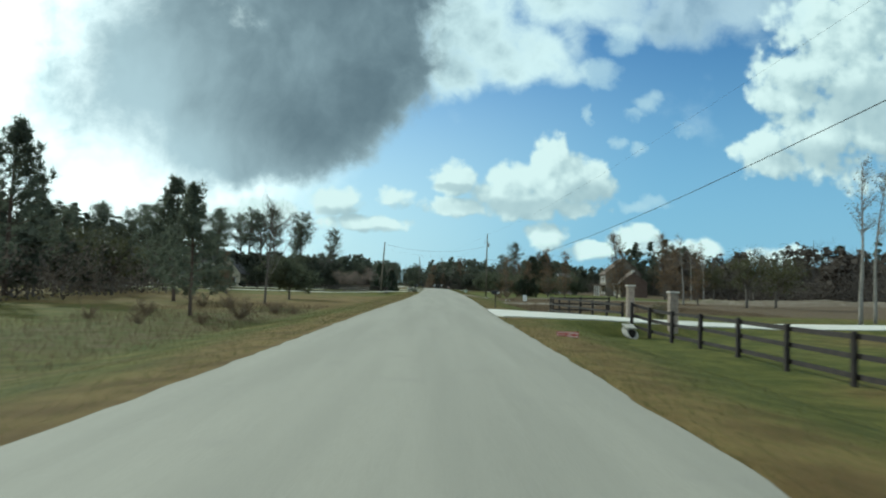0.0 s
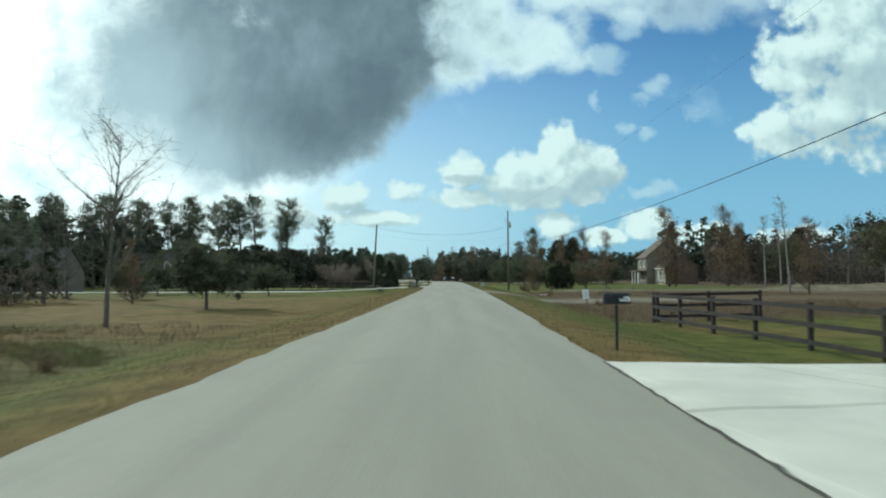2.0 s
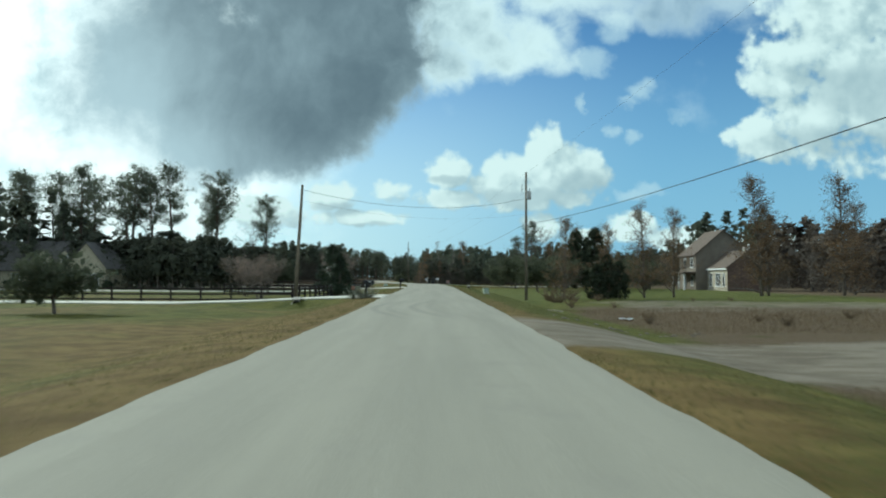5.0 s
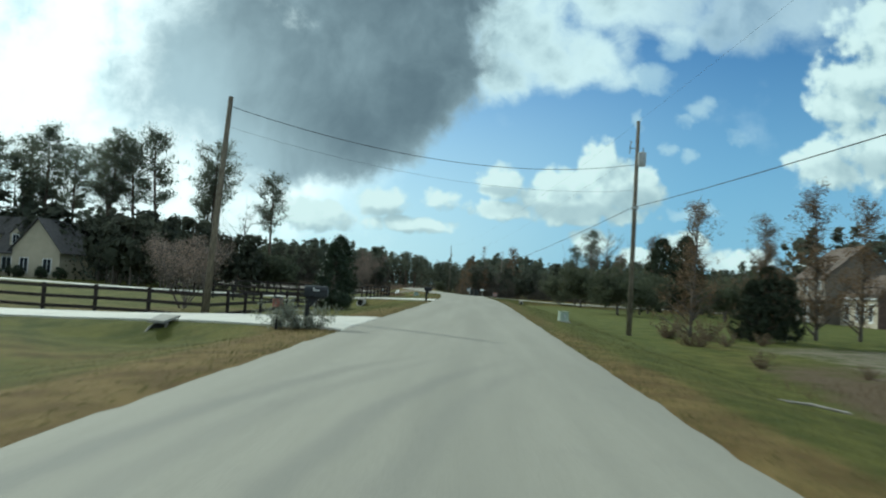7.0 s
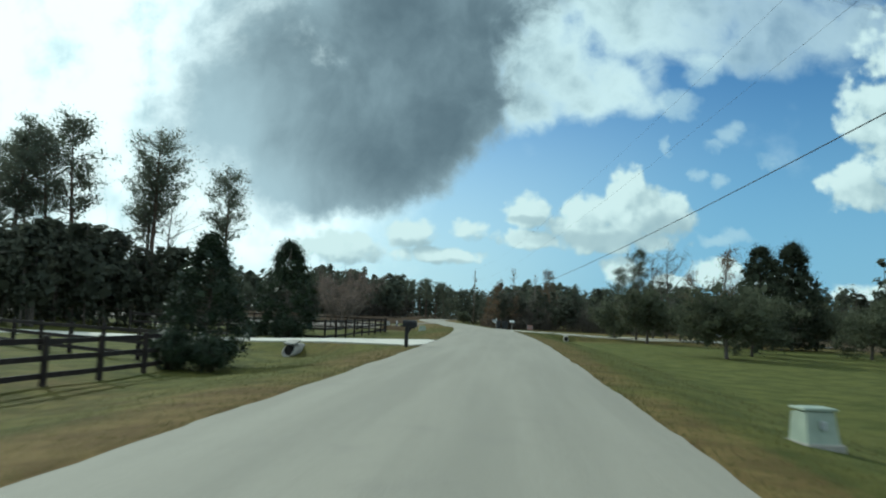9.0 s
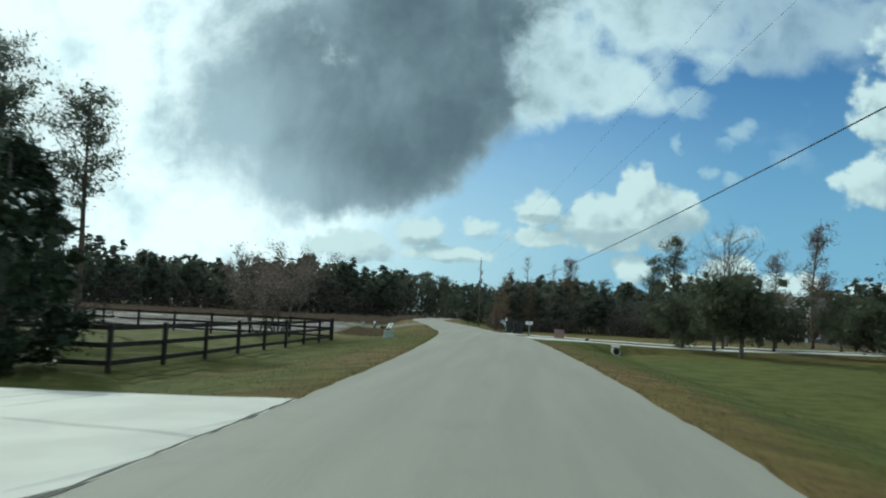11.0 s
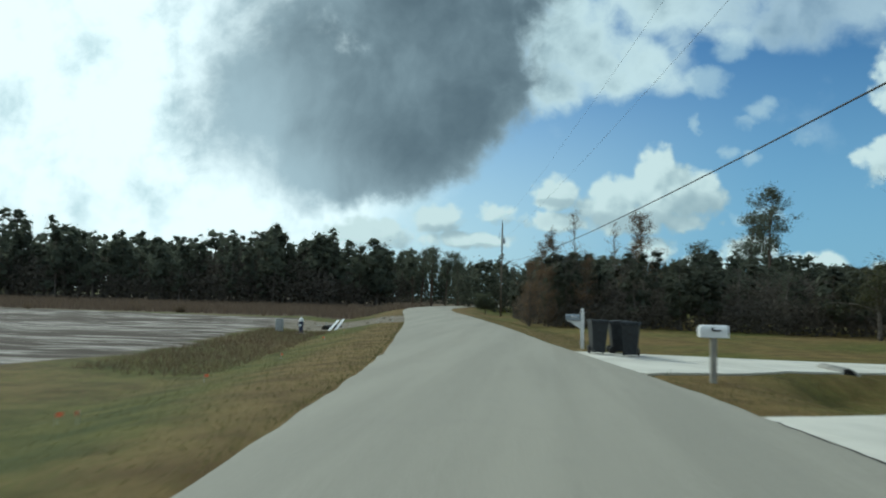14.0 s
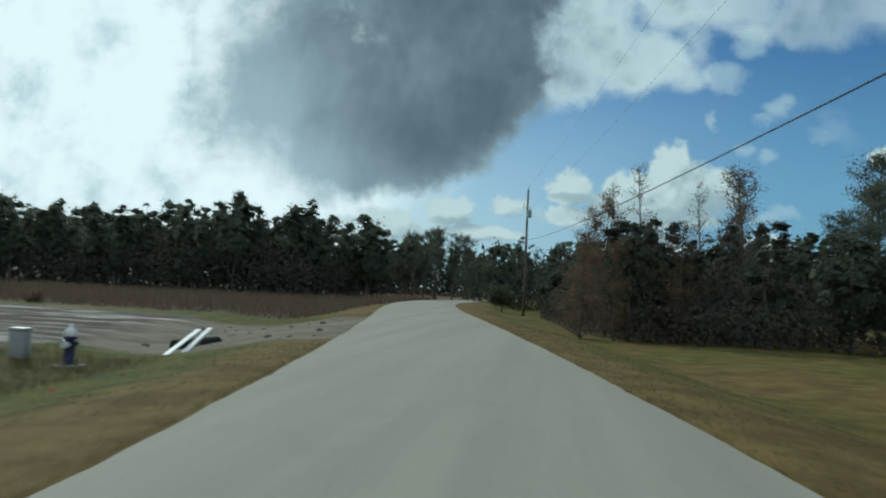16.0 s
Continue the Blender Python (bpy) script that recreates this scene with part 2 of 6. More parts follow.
def ground_material():
    m, k, b, _ = material("grass_and_sand", 0.95, 0.0, 0.1)
    p = place(k)
    big, mid, fine = k.noise(p, 0.11, 4.0), k.noise(p, 0.9, 5.0, 0.6), k.noise(p, 9.0, 5.0, 0.65)
    grit = k.noise(p, 45.0, 3.0)

    def mask(name):
        return k.add("ShaderNodeAttribute", attribute_name=name).outputs["Fac"]

    lush = k.mix(k.step(mid, 0.3, 0.7), (0.066, 0.076, 0.016), (0.138, 0.132, 0.032))
    straw = k.mix(k.step(mid, 0.3, 0.7), (0.124, 0.080, 0.030), (0.218, 0.152, 0.058))
    g = k.math("ADD", mask("green"), k.math("MULTIPLY", k.math("SUBTRACT", k.math("ADD", k.math("MULTIPLY", big, 0.6), k.math("MULTIPLY", fine, 0.4)), 0.5), 3.3))
    turf = k.mix(k.step(g, 0.15, 0.85), straw, lush)
    turf = k.mix(k.step(grit, 0.2, 0.8, 0.35, 0.0), turf, (0.04, 0.04, 0.016))
    mown = k.mix(k.step(mid, 0.3, 0.7), (0.074, 0.086, 0.021), (0.140, 0.140, 0.040))
    mown = k.mix(k.step(grit, 0.2, 0.8, 0.3, 0.0), mown, (0.045, 0.055, 0.016))
    lawn = k.math("ADD", mask("lawn"), k.math("MULTIPLY", k.math("SUBTRACT", big, 0.5), 0.9))
    turf = k.mix(k.step(lawn, 0.25, 0.75), turf, mown)
    weeds = k.mix(k.step(fine, 0.3, 0.7), (0.080, 0.058, 0.036), (0.150, 0.110, 0.069))
    d = k.math("ADD", mask("dry"), k.math("MULTIPLY", k.math("SUBTRACT", mid, 0.5), 0.9))
    col = k.mix(k.step(d, 0.3, 0.7), turf, weeds)
    ruts = k.noise(k.vec("MULTIPLY", p, (0.09, 0.42, 1)), 1.7, 7.0, 0.7, warp=0.4)
    worked = k.mix(k.step(ruts, 0.34, 0.54), (0.47, 0.43, 0.38), (0.078, 0.062, 0.048))
    track = k.noise(k.vec("MULTIPLY", p, (0.35, 0.7, 1)), 1.1, 6.0, 0.65, warp=0.3)
    dirt = k.mix(k.step(track, 0.35, 0.65), (0.235, 0.203, 0.155), (0.145, 0.120, 0.088))
    dirt = k.mix(k.step(fine, 0.5, 0.75, 0.0, 0.4), dirt, (0.29, 0.258, 0.205))
    soil = k.mix(mask("rutted"), dirt, worked)
    s = k.math("ADD", mask("sand"), k.math("MULTIPLY", k.math("SUBTRACT", k.math("ADD", k.math("MULTIPLY", mid, 0.5), k.math("MULTIPLY", fine, 0.5)), 0.5), 1.4))
    col = k.mix(k.step(s, 0.34, 0.72), col, soil)
    k.put(b.inputs["Base Color"], col)
    bump(k, b, k.math("ADD", fine, k.math("MULTIPLY", grit, 0.5)), 0.9, 0.06)
    return m


def road_material():
    m, k, b, _ = material("pale_asphalt", 0.85, 0.0, 0.25)
    p = place(k)
    along = k.noise(k.vec("MULTIPLY", p, (1.1, 0.06, 1)), 1.0, 4.0)
    mid, grit = k.noise(p, 0.8, 5.0, 0.6), k.noise(p, 70.0, 3.0, 0.7)
    col = k.mix(k.step(along, 0.3, 0.7), (0.255, 0.236, 0.180), (0.314, 0.290, 0.222))
    col = k.mix(k.step(mid, 0.55, 0.75, 0.0, 0.45), col, (0.224, 0.205, 0.168))
    # tyre marks curving out of the drive, and worn wheel tracks
    sep = k.add("ShaderNodeSeparateXYZ")
    k.put(sep.inputs[0], p)
    px, py = sep.outputs[0], sep.outputs[1]
    dy = k.math("SUBTRACT", py, 102.5)
    bow = k.math("SUBTRACT", px, k.math("DIVIDE", k.math("MULTIPLY", dy, dy), 46.0))
    near = k.math("MULTIPLY", k.step(py, 92.0, 97.0), k.math("SUBTRACT", 1.0, k.step(py, 108.0, 113.0)))
    for x0, amount in ((-1.35, 0.50), (0.25, 0.46), (-0.75, 0.28), (1.0, 0.24)):
        off = k.math("ABSOLUTE", k.math("ADD", k.math("SUBTRACT", bow, x0), k.math("MULTIPLY", k.math("SUBTRACT", mid, 0.5), 0.35)))
        col = k.mix(k.math("MULTIPLY", k.step(off, 0.04, 0.26, amount, 0.0), near), col, (0.16, 0.152, 0.13))
    col = k.mix(k.step(grit, 0.25, 0.75), k.mix(0.35, col, (0.10, 0.10, 0.095)), k.mix(0.15, col, (0.55, 0.54, 0.5)))
    k.put(b.inputs["Base Color"], col)
    bump(k, b, grit, 0.35, 0.01)
    return m


M_GROUND, M_ROAD = ground_material(), road_material()
M_CONCRETE = worn("concrete", (0.47, 0.45, 0.385), (0.60, 0.575, 0.495), 0.7, 40.0, 0.85)
M_SEAM = worn("open_joint", (0.045, 0.04, 0.034), (0.085, 0.078, 0.065), 3.0, 30.0, 0.9, relief=0)
M_PIPE = worn("weathered_concrete", (0.22, 0.21, 0.18), (0.37, 0.35, 0.30), 2.0, 40.0, 0.9)
# near-black, the shade inside pipes put into the colour
M_DARK = worn("pipe_shade", (0.012, 0.012, 0.01), (0.03, 0.028, 0.025), 3.0, 40.0, 0.9)
M_FENCE = worn("black_stained_board", (0.012, 0.010, 0.009), (0.040, 0.030, 0.025), 3.0, 50.0, 0.75)
M_STONE = worn("tan_stone", (0.20, 0.155, 0.125), (0.38, 0.31, 0.255), 9.0, 60.0, 0.9, relief=0.5)
M_MORTAR = worn("mortar", (0.22, 0.20, 0.17), (0.33, 0.30, 0.26), 9.0, 60.0, 0.95)
M_CAP = worn("cap_stone", (0.40, 0.37, 0.32), (0.52, 0.48, 0.42), 5.0, 60.0, 0.9)
M_POLE = bark("weathered_pole", (0.09, 0.075, 0.055), (0.20, 0.17, 0.125))
M_STEEL = worn("grey_steel", (0.33, 0.34, 0.34), (0.46, 0.47, 0.46), 6.0, 60.0, 0.5, 0.2, 0.05)
M_WIRE = worn("wire", (0.02, 0.02, 0.022), (0.04, 0.04, 0.042), 3.0, 20.0, 0.6, relief=0)
M_CABLE = worn("cable_sheath", (0.012, 0.012, 0.013), (0.022, 0.022, 0.024), 3.0, 20.0, 0.7, relief=0)
M_BLACK = worn("black_paint", (0.010, 0.010, 0.011), (0.022, 0.022, 0.022), 8.0, 50.0, 0.45, relief=0.05)
M_WHITE = worn("white_paint", (0.68, 0.68, 0.66), (0.82, 0.82, 0.80), 5.0, 50.0, 0.5, relief=0.05)
M_GREYBOX = worn("grey_paint", (0.20, 0.23, 0.26), (0.30, 0.33, 0.36), 5.0, 50.0, 0.45, relief=0.05)
M_GREEN = worn("green_box_paint", (0.25, 0.30, 0.235), (0.34, 0.385, 0.305), 4.0, 40.0, 0.55, relief=0.05)
M_BIN = worn("dark_plastic", (0.012, 0.014, 0.016), (0.030, 0.033, 0.036), 6.0, 60.0, 0.5, relief=0.1)
M_RED = worn("red_print", (0.34, 0.035, 0.03), (0.46, 0.06, 0.05), 8.0, 60.0, 0.5, relief=0)
M_ORANGE = worn("faded_red_board", (0.27, 0.115, 0.085), (0.37, 0.175, 0.135), 6.0, 60.0, 0.6, relief=0)
M_SIGN = leafy("thin_pale_plastic", (0.62, 0.50, 0.46), (0.70, 0.57, 0.53), 0.55, 0.3, 0.4)
M_FLAG = leafy("orange_flag", (0.42, 0.10, 0.05), (0.50, 0.14, 0.07), 0.4)
M_FADED = worn("faded_print", (0.17, 0.15, 0.145), (0.24, 0.215, 0.21), 6.0, 60.0, 0.6, relief=0)
M_PRINT = worn("dark_print", (0.03, 0.03, 0.03), (0.05, 0.05, 0.05), 8.0, 60.0, 0.6, relief=0)
M_SIDING = worn("tan_siding", (0.14, 0.118, 0.095), (0.20, 0.17, 0.135), 0.8, 20.0, 0.85)
M_TAN = worn("pale_tan_siding", (0.36, 0.32, 0.245), (0.46, 0.41, 0.32), 0.8, 20.0, 0.85)
M_CREAM = worn("cream_wall", (0.44, 0.385, 0.28), (0.54, 0.475, 0.35), 0.8, 20.0, 0.85)
# brick, darkened to hold the shade of a sunless wall
M_SHADED_BRICK = worn("shaded_red_brown_brick", (0.085, 0.058, 0.046), (0.15, 0.10, 0.078), 3.0, 30.0, 0.9)
M_ROOF = worn("brown_shingle", (0.095, 0.072, 0.058), (0.155, 0.12, 0.096), 2.5, 25.0, 0.9)
M_SLATE = worn("grey_shingle", (0.075, 0.07, 0.068), (0.13, 0.12, 0.115), 2.5, 25.0, 0.9)
M_HYDRANT = worn("hydrant_paint", (0.016, 0.018, 0.05), (0.03, 0.032, 0.08), 6.0, 50.0, 0.5, relief=0.05)
M_BARK = bark("grey_bark", (0.075, 0.062, 0.05), (0.17, 0.145, 0.12))
M_PINEBARK = bark("pine_bark", (0.06, 0.042, 0.032), (0.15, 0.105, 0.08))
M_PALE = bark("pale_bark", (0.15, 0.135, 0.115), (0.32, 0.295, 0.26))
# needles paler than real ones: the veil of haze is put into the colour
M_PINE = leafy("pine_needles", (0.112, 0.126, 0.092), (0.140, 0.152, 0.110), 0.5, 0.04, 0.85)
M_OAK = leafy("oak_leaves", (0.074, 0.084, 0.054), (0.120, 0.128, 0.080), 0.32, 0.05, 0.8)
M_MAGNOLIA = leafy("magnolia_leaves", (0.018, 0.030, 0.016), (0.045, 0.060, 0.028), 0.10, 0.25, 0.5)
M_CEDAR = leafy("cedar_sprays", (0.034, 0.042, 0.026), (0.062, 0.070, 0.042), 0.15, 0.08, 0.8)
M_RUST = leafy("rust_leaves", (0.105, 0.072, 0.042), (0.235, 0.155, 0.092), 0.35, 0.1)
M_TWIG = leafy("reddish_twigs", (0.16, 0.12, 0.10), (0.30, 0.23, 0.19), 0.4)
M_OLIVE = leafy("olive_leaves", (0.045, 0.050, 0.022), (0.12, 0.11, 0.05), 0.3)
M_BUSH = leafy("bush_leaves", (0.085, 0.095, 0.06), (0.30, 0.31, 0.24), 0.3, 0.45, 0.4)
M_WEED = leafy("dead_weeds", (0.100, 0.073, 0.043), (0.215, 0.158, 0.098), 0.3, 0.1)
M_BROOM = leafy("broom_grass", (0.100, 0.075, 0.055), (0.175, 0.132, 0.095), 0.3, 0.05)
M_TURF = leafy("grass_blades", (0.075, 0.088, 0.028), (0.18, 0.155, 0.070), 0.4, 0.05)
M_MIXED = leafy("woodland_leaves", (0.076, 0.082, 0.060), (0.106, 0.112, 0.080), 0.3, 0.04, 0.85)
M_BROWNWOOD = leafy("winter_twigs", (0.100, 0.084, 0.070), (0.160, 0.132, 0.108), 0.25, 0.02, 0.9)
M_THICKET = leafy("thicket_twigs", (0.070, 0.063, 0.051), (0.116, 0.102, 0.082), 0.28, 0.02, 0.9)
M_GLASS, _k, _b, _ = material("window_glass", 0.06, 0.0, 0.6)
_b.inputs["Base Color"].default_value = (0.03, 0.035, 0.04, 1)


# ---- mesh helpers ----
class Shape:
    """Collects vertices and faces for one mesh."""

    def __init__(self):
        self.v, self.f, self.n = [], [], 0

    def add(self, verts, faces):
        verts = np.asarray(verts, float)
        self.v.append(verts)
        self.f += [tuple(i + self.n for i in f) for f in faces]
        self.n += len(verts)
        return self

    def box(self, lo, hi, m=None, bevel=0.0):
        (x0, y0, z0), (x1, y1, z1) = lo, hi
        if bevel:
            e = bevel
            pts = []
            for z, k in ((z0, e), (z0 + e, 0), (z1 - e, 0), (z1, e)):
                pts += [(x0 + k + e, y0 + k, z), (x1 - k - e, y0 + k, z), (x1 - k, y0 + k + e, z), (x1 - k, y1 - k - e, z),
                        (x1 - k - e, y1 - k, z), (x0 + k + e, y1 - k, z), (x0 + k, y1 - k - e, z), (x0 + k, y0 + k + e, z)]
            fs = [tuple(range(7, -1, -1)), tuple(range(24, 32))]
            for r in range(3):
                for i in range(8):
                    j = (i + 1) % 8
                    fs.append((r * 8 + i, r * 8 + j, r * 8 + 8 + j, r * 8 + 8 + i))
        else:
            pts = [(x, y, z) for z in (z0, z1) for x, y in ((x0, y0), (x1, y0), (x1, y1), (x0, y1))]
            fs = [(3, 2, 1, 0), (4, 5, 6, 7), (0, 1, 5, 4), (1, 2, 6, 5), (2, 3, 7, 6), (3, 0, 4, 7)]
        pts = np.array(pts)
        if m is not None:
            a = np.array(m)
            pts = pts @ a[:3, :3].T + a[:3, 3]
        return self.add(pts, fs)

    def tube(self, pts, radii, n=8, cap=True):
        pts = np.asarray(pts, float)
        radii = np.broadcast_to(np.asarray(radii, float), (len(pts),))
        t = np.gradient(pts, axis=0)
        t /= np.linalg.norm(t, axis=1)[:, None] + 1e-9
        ref = np.array([1.0, 0.0, 0.0]) if abs(t[0][0]) < 0.8 else np.array([0.0, 1.0, 0.0])
        a = np.cross(t, ref)
        a /= np.linalg.norm(a, axis=1)[:, None] + 1e-9
        b = np.cross(t, a)
        ang = np.arange(n) * 2 * math.pi / n
        ring = pts[:, None] + radii[:, None, None] * (np.cos(ang)[None, :, None] * a[:, None] + np.sin(ang)[None, :, None] * b[:, None])
        fs = []
        for r in range(len(pts) - 1):
            for i in range(n):
                j = (i + 1) % n
                fs.append((r * n + i, r * n + j, r * n + n + j, r * n + n + i))
        if cap:
            fs += [tuple(range(n - 1, -1, -1)), tuple(range((len(pts) - 1) * n, len(pts) * n))]
        return self.add(ring.reshape(-1, 3), fs)

    def lathe(self, profile, n=16, at=(0, 0, 0)):
        """Turns (radius, height) pairs round the upright."""
        ang = np.arange(n) * 2 * math.pi / n
        pts = [(at[0] + r * math.cos(a), at[1] + r * math.sin(a), at[2] + h) for r, h in profile for a in ang]
        fs = []
        for r in range(len(profile) - 1):
            for i in range(n):
                j = (i + 1) % n
                fs.append((r * n + i, r * n + j, r * n + n + j, r * n + n + i))
        fs += [tuple(range(n - 1, -1, -1)), tuple(range((len(profile) - 1) * n, len(profile) * n))]
        return self.add(pts, fs)

    def mesh(self, name, mat, smooth=False):
        me = bpy.data.meshes.new(name)
        me.from_pydata(np.concatenate(self.v).tolist(), [], self.f)
        me.materials.append(mat)
        if smooth:
            me.polygons.foreach_set("use_smooth", [True] * len(me.polygons))
        me.update()
        return me


def part(name, shape, mat, parent, label="", smooth=False):
    me = shape if isinstance(shape, bpy.types.Mesh) else shape.mesh(name, mat, smooth)
    ob = new(name, me)
    ob.parent = parent
    return tagged(ob, label=label)


def thing(name, at, label, category, group="", turn=0.0):
    ob = new(name)
    ob.empty_display_size = 0.2
    ob.matrix_world = pose(*at, 0, 0, turn)
    return tagged(ob, label, category, group)


def quads_mesh(name, corners, mat):
    """A mesh of loose quads from an array (n, 4, 3)."""
    n = len(corners)
    me = bpy.data.meshes.new(name)
    me.vertices.add(n * 4)
    me.vertices.foreach_set("co", corners.reshape(-1).astype(np.float32))
    me.loops.add(n * 4)
    me.loops.foreach_set("vertex_index", np.arange(n * 4, dtype=np.int32))
    me.polygons.add(n)
    me.polygons.foreach_set("loop_start", np.arange(0, n * 4, 4, dtype=np.int32))
    me.materials.append(mat)
    me.update(calc_edges=True)
    me.validate()
    return me


def leaf_quads(rng, centres, length, width, up=0.0, out=None):
    """Leaf-shaped quads, one at each centre, turned at random."""
    n = len(centres)
    a = rng.normal(size=(n, 3))
    a[:, 2] += up
    if out is not None:
        a = a * 0.55 + out
    a /= np.linalg.norm(a, axis=1)[:, None] + 1e-9
    b = np.cross(a, rng.normal(size=(n, 3)))
    b /= np.linalg.norm(b, axis=1)[:, None] + 1e-9
    s = rng.uniform(0.65, 1.35, (n, 1))
    a, b = a * length * s * 0.5, b * width * s * 0.5
    return np.stack([centres - a, centres + b - a * 0.1, centres + a, centres - b - a * 0.1], 1)


def facing_quads(rng, centres, outward, length, width, loose=0.6):
    """Leaf-shaped quads that mostly face outward."""
    n = len(centres)
    nrm = outward / (np.linalg.norm(outward, axis=1)[:, None] + 1e-9) + rng.normal(0, loose, (n, 3))
    nrm /= np.linalg.norm(nrm, axis=1)[:, None] + 1e-9
    a = np.cross(nrm, rng.normal(size=(n, 3)))
    a /= np.linalg.norm(a, axis=1)[:, None] + 1e-9
    b = np.cross(nrm, a)
    s = rng.uniform(0.6, 1.35, (n, 1))
    a, b = a * length * s * 0.5, b * width * s * 0.5
    return np.stack([centres - a, centres + b - a * 0.1, centres + a, centres - b - a * 0.1], 1)


# ---- the lie of the land ----
ROAD_Y = [-80, 14, 28, 42, 56, 70, 100, 120, 148, 164, 174, 184, 194, 203, 211, 219, 228, 238, 250, 262, 275, 290, 306, 325, 350, 390, 450]
ROAD_X = [-2.3, -0.68, -0.5, -0.15, 0.2, 0.45, 0.85, 0.9, 1.05, 1.05, 0.85, 0.45, -0.1, -0.75, -1.6, -2.75, -4.2, -5.75, -7.9, -10.2, -12.8, -15.2, -16.6, -16.0, -11.0, 3.0, 32.0]
_gy = np.arange(-80.0, 450.0, 1.0)
_gx = np.interp(_gy, ROAD_Y, ROAD_X)
_gx = np.convolve(np.pad(_gx, 8, mode="edge"), np.hanning(19)[1:-1] / np.hanning(19).sum(), "valid")
HALF = 3.02


def road_x(y):
    return np.interp(y, _gy, _gx)


# each drive: (x, y, half width) along its middle, from the road
DRIVES = {
    "drive_gateway": [(1.9, 35.2, 4.7), (4.2, 35.7, 3.9), (7.0, 36.8, 3.1), (12.0, 38.3, 2.9), (20.0, 41.0, 2.6), (34.0, 45.0, 2.5), (60.0, 51.0, 2.5), (95.0, 56.0, 2.5), (130.0, 58.0, 2.5)],
    "drive_mailbox": [(-1.6, 121.9, 4.1), (-3.6, 122.1, 3.2), (-6.5, 122.6, 2.5), (-12.0, 123.6, 2.0), (-22.0, 125.2, 1.9), (-45.0, 128.5, 1.9), (-70.0, 132.0, 1.9)],
    "drive_magnolia": [(-1.5, 161.4, 4.1), (-3.6, 161.9, 3.1), (-7.0, 163.0, 2.4), (-13.0, 165.0, 1.9), (-20.0, 165.6, 1.8), (-30.0, 164.5, 1.8), (-42.0, 167.5, 1.8), (-62.0, 175.0, 1.8)],
    "drive_board": [(1.7, 203.0, 3.2), (4.0, 204.6, 2.4), (7.5, 207.6, 1.9), (13.5, 212.0, 1.8), (24.0, 218.2, 1.8), (44.0, 226.0, 1.8)],
    "drive_bins": [(-0.3, 216.0, 3.9), (1.8, 217.0, 3.3), (4.5, 219.0, 2.4), (9.0, 221.0, 1.9), (18.0, 223.4, 1.8), (40.0, 229.6, 1.8)],
}


def road_z(y):
    """The road dips a little towards its far bend."""
    return -0.22 * smooth01(np.asarray(y, float), 200, 224)


def edge_in(y):
    """How much nearer the middle the road's left edge lies before the first driveway."""
    return 0.06 + 0.17 * (1 - smooth01(np.asarray(y, float), 98, 116))


def drive_height(e):
    return np.interp(e, [0, 0.02, 0.6, 5, 10, 16], [-0.03, -0.008, 0.0, -0.16, -0.42, -0.62])


def near_drive(x, y):
    """How far points lie outside the nearest drive's edge."""
    best = np.full(np.shape(x), 1e3)
    for pts in DRIVES.values():
        for (x0, y0, w0), (x1, y1, w1) in zip(pts, pts[1:]):
            dx, dy = x1 - x0, y1 - y0
            s = np.clip(((x - x0) * dx + (y - y0) * dy) / (dx * dx + dy * dy), 0, 1)
            best = np.minimum(best, np.hypot(x - x0 - s * dx, y - y0 - s * dy) - (w0 + s * (w1 - w0)))
    return best


def smooth01(v, lo, hi):
    t = np.clip((v - lo) / (hi - lo), 0, 1)
    return t * t * (3 - 2 * t)


def wave(x, y):
    return (np.sin(x * 0.9 + 1.3) * np.sin(y * 0.7) + 0.6 * np.sin(x * 0.31 + y * 0.43) + 0.5 * np.sin(x * 1.7 - y * 1.3 + 2.0)) / 2.1


def ground_z(x, y):
    x, y = np.asarray(x, float), np.asarray(y, float)
    s = x - road_x(y)
    e = np.abs(s) - HALF + np.where(s < 0, edge_in(y), 0)
    right = np.interp(e, [-3, -0.15, 0.0, 1.5, 3.2, 5.0, 6.5, 9.0, 14.0], [-0.2, -0.14, -0.012, -0.10, -0.38, -0.86, -0.96, -0.92, -0.84])
    left = np.interp(e, [-3, -0.15, 0.0, 1.8, 3.6, 5.4, 7.0, 9.5, 14.0], [-0.2, -0.14, -0.012, -0.16, -0.52, -0.82, -0.86, -0.74, -0.80])
    z = np.where(s > 0, right, left)
    z = z + wave(x, y) * 0.05 * smooth01(e, 0.5, 4.0)
    # heaps of dug earth beyond the gateway
    for hx, hy, hr, hh in ((62, 124, 6.0, 1.3), (72, 122, 7.0, 1.6), (84, 128, 8.0, 1.4), (95, 125, 7.0, 1.7), (52, 128, 5.0, 0.8)):
        z = z + hh * np.exp(-((x - hx) ** 2 + (y - hy) ** 2) / (hr * hr * 0.5)) * (1 + 0.2 * wave(x * 3, y * 3))
    d = near_drive(x, y)
    w = 1 - smooth01(d, 0.25, 1.7)
    z = np.where(e > -0.1, z + (np.minimum(drive_height(np.maximum(e, 0)) - 0.05, 0) - z) * w, z)
    z = np.where((d < 0.1) & (e > -0.1), np.minimum(z, drive_height(np.maximum(e, 0)) - 0.05), z)
    return z + road_z(y) * (1 - 0.7 * smooth01(e, 4.0, 12.0))


def gz(x, y):
    return float(ground_z(x, y))


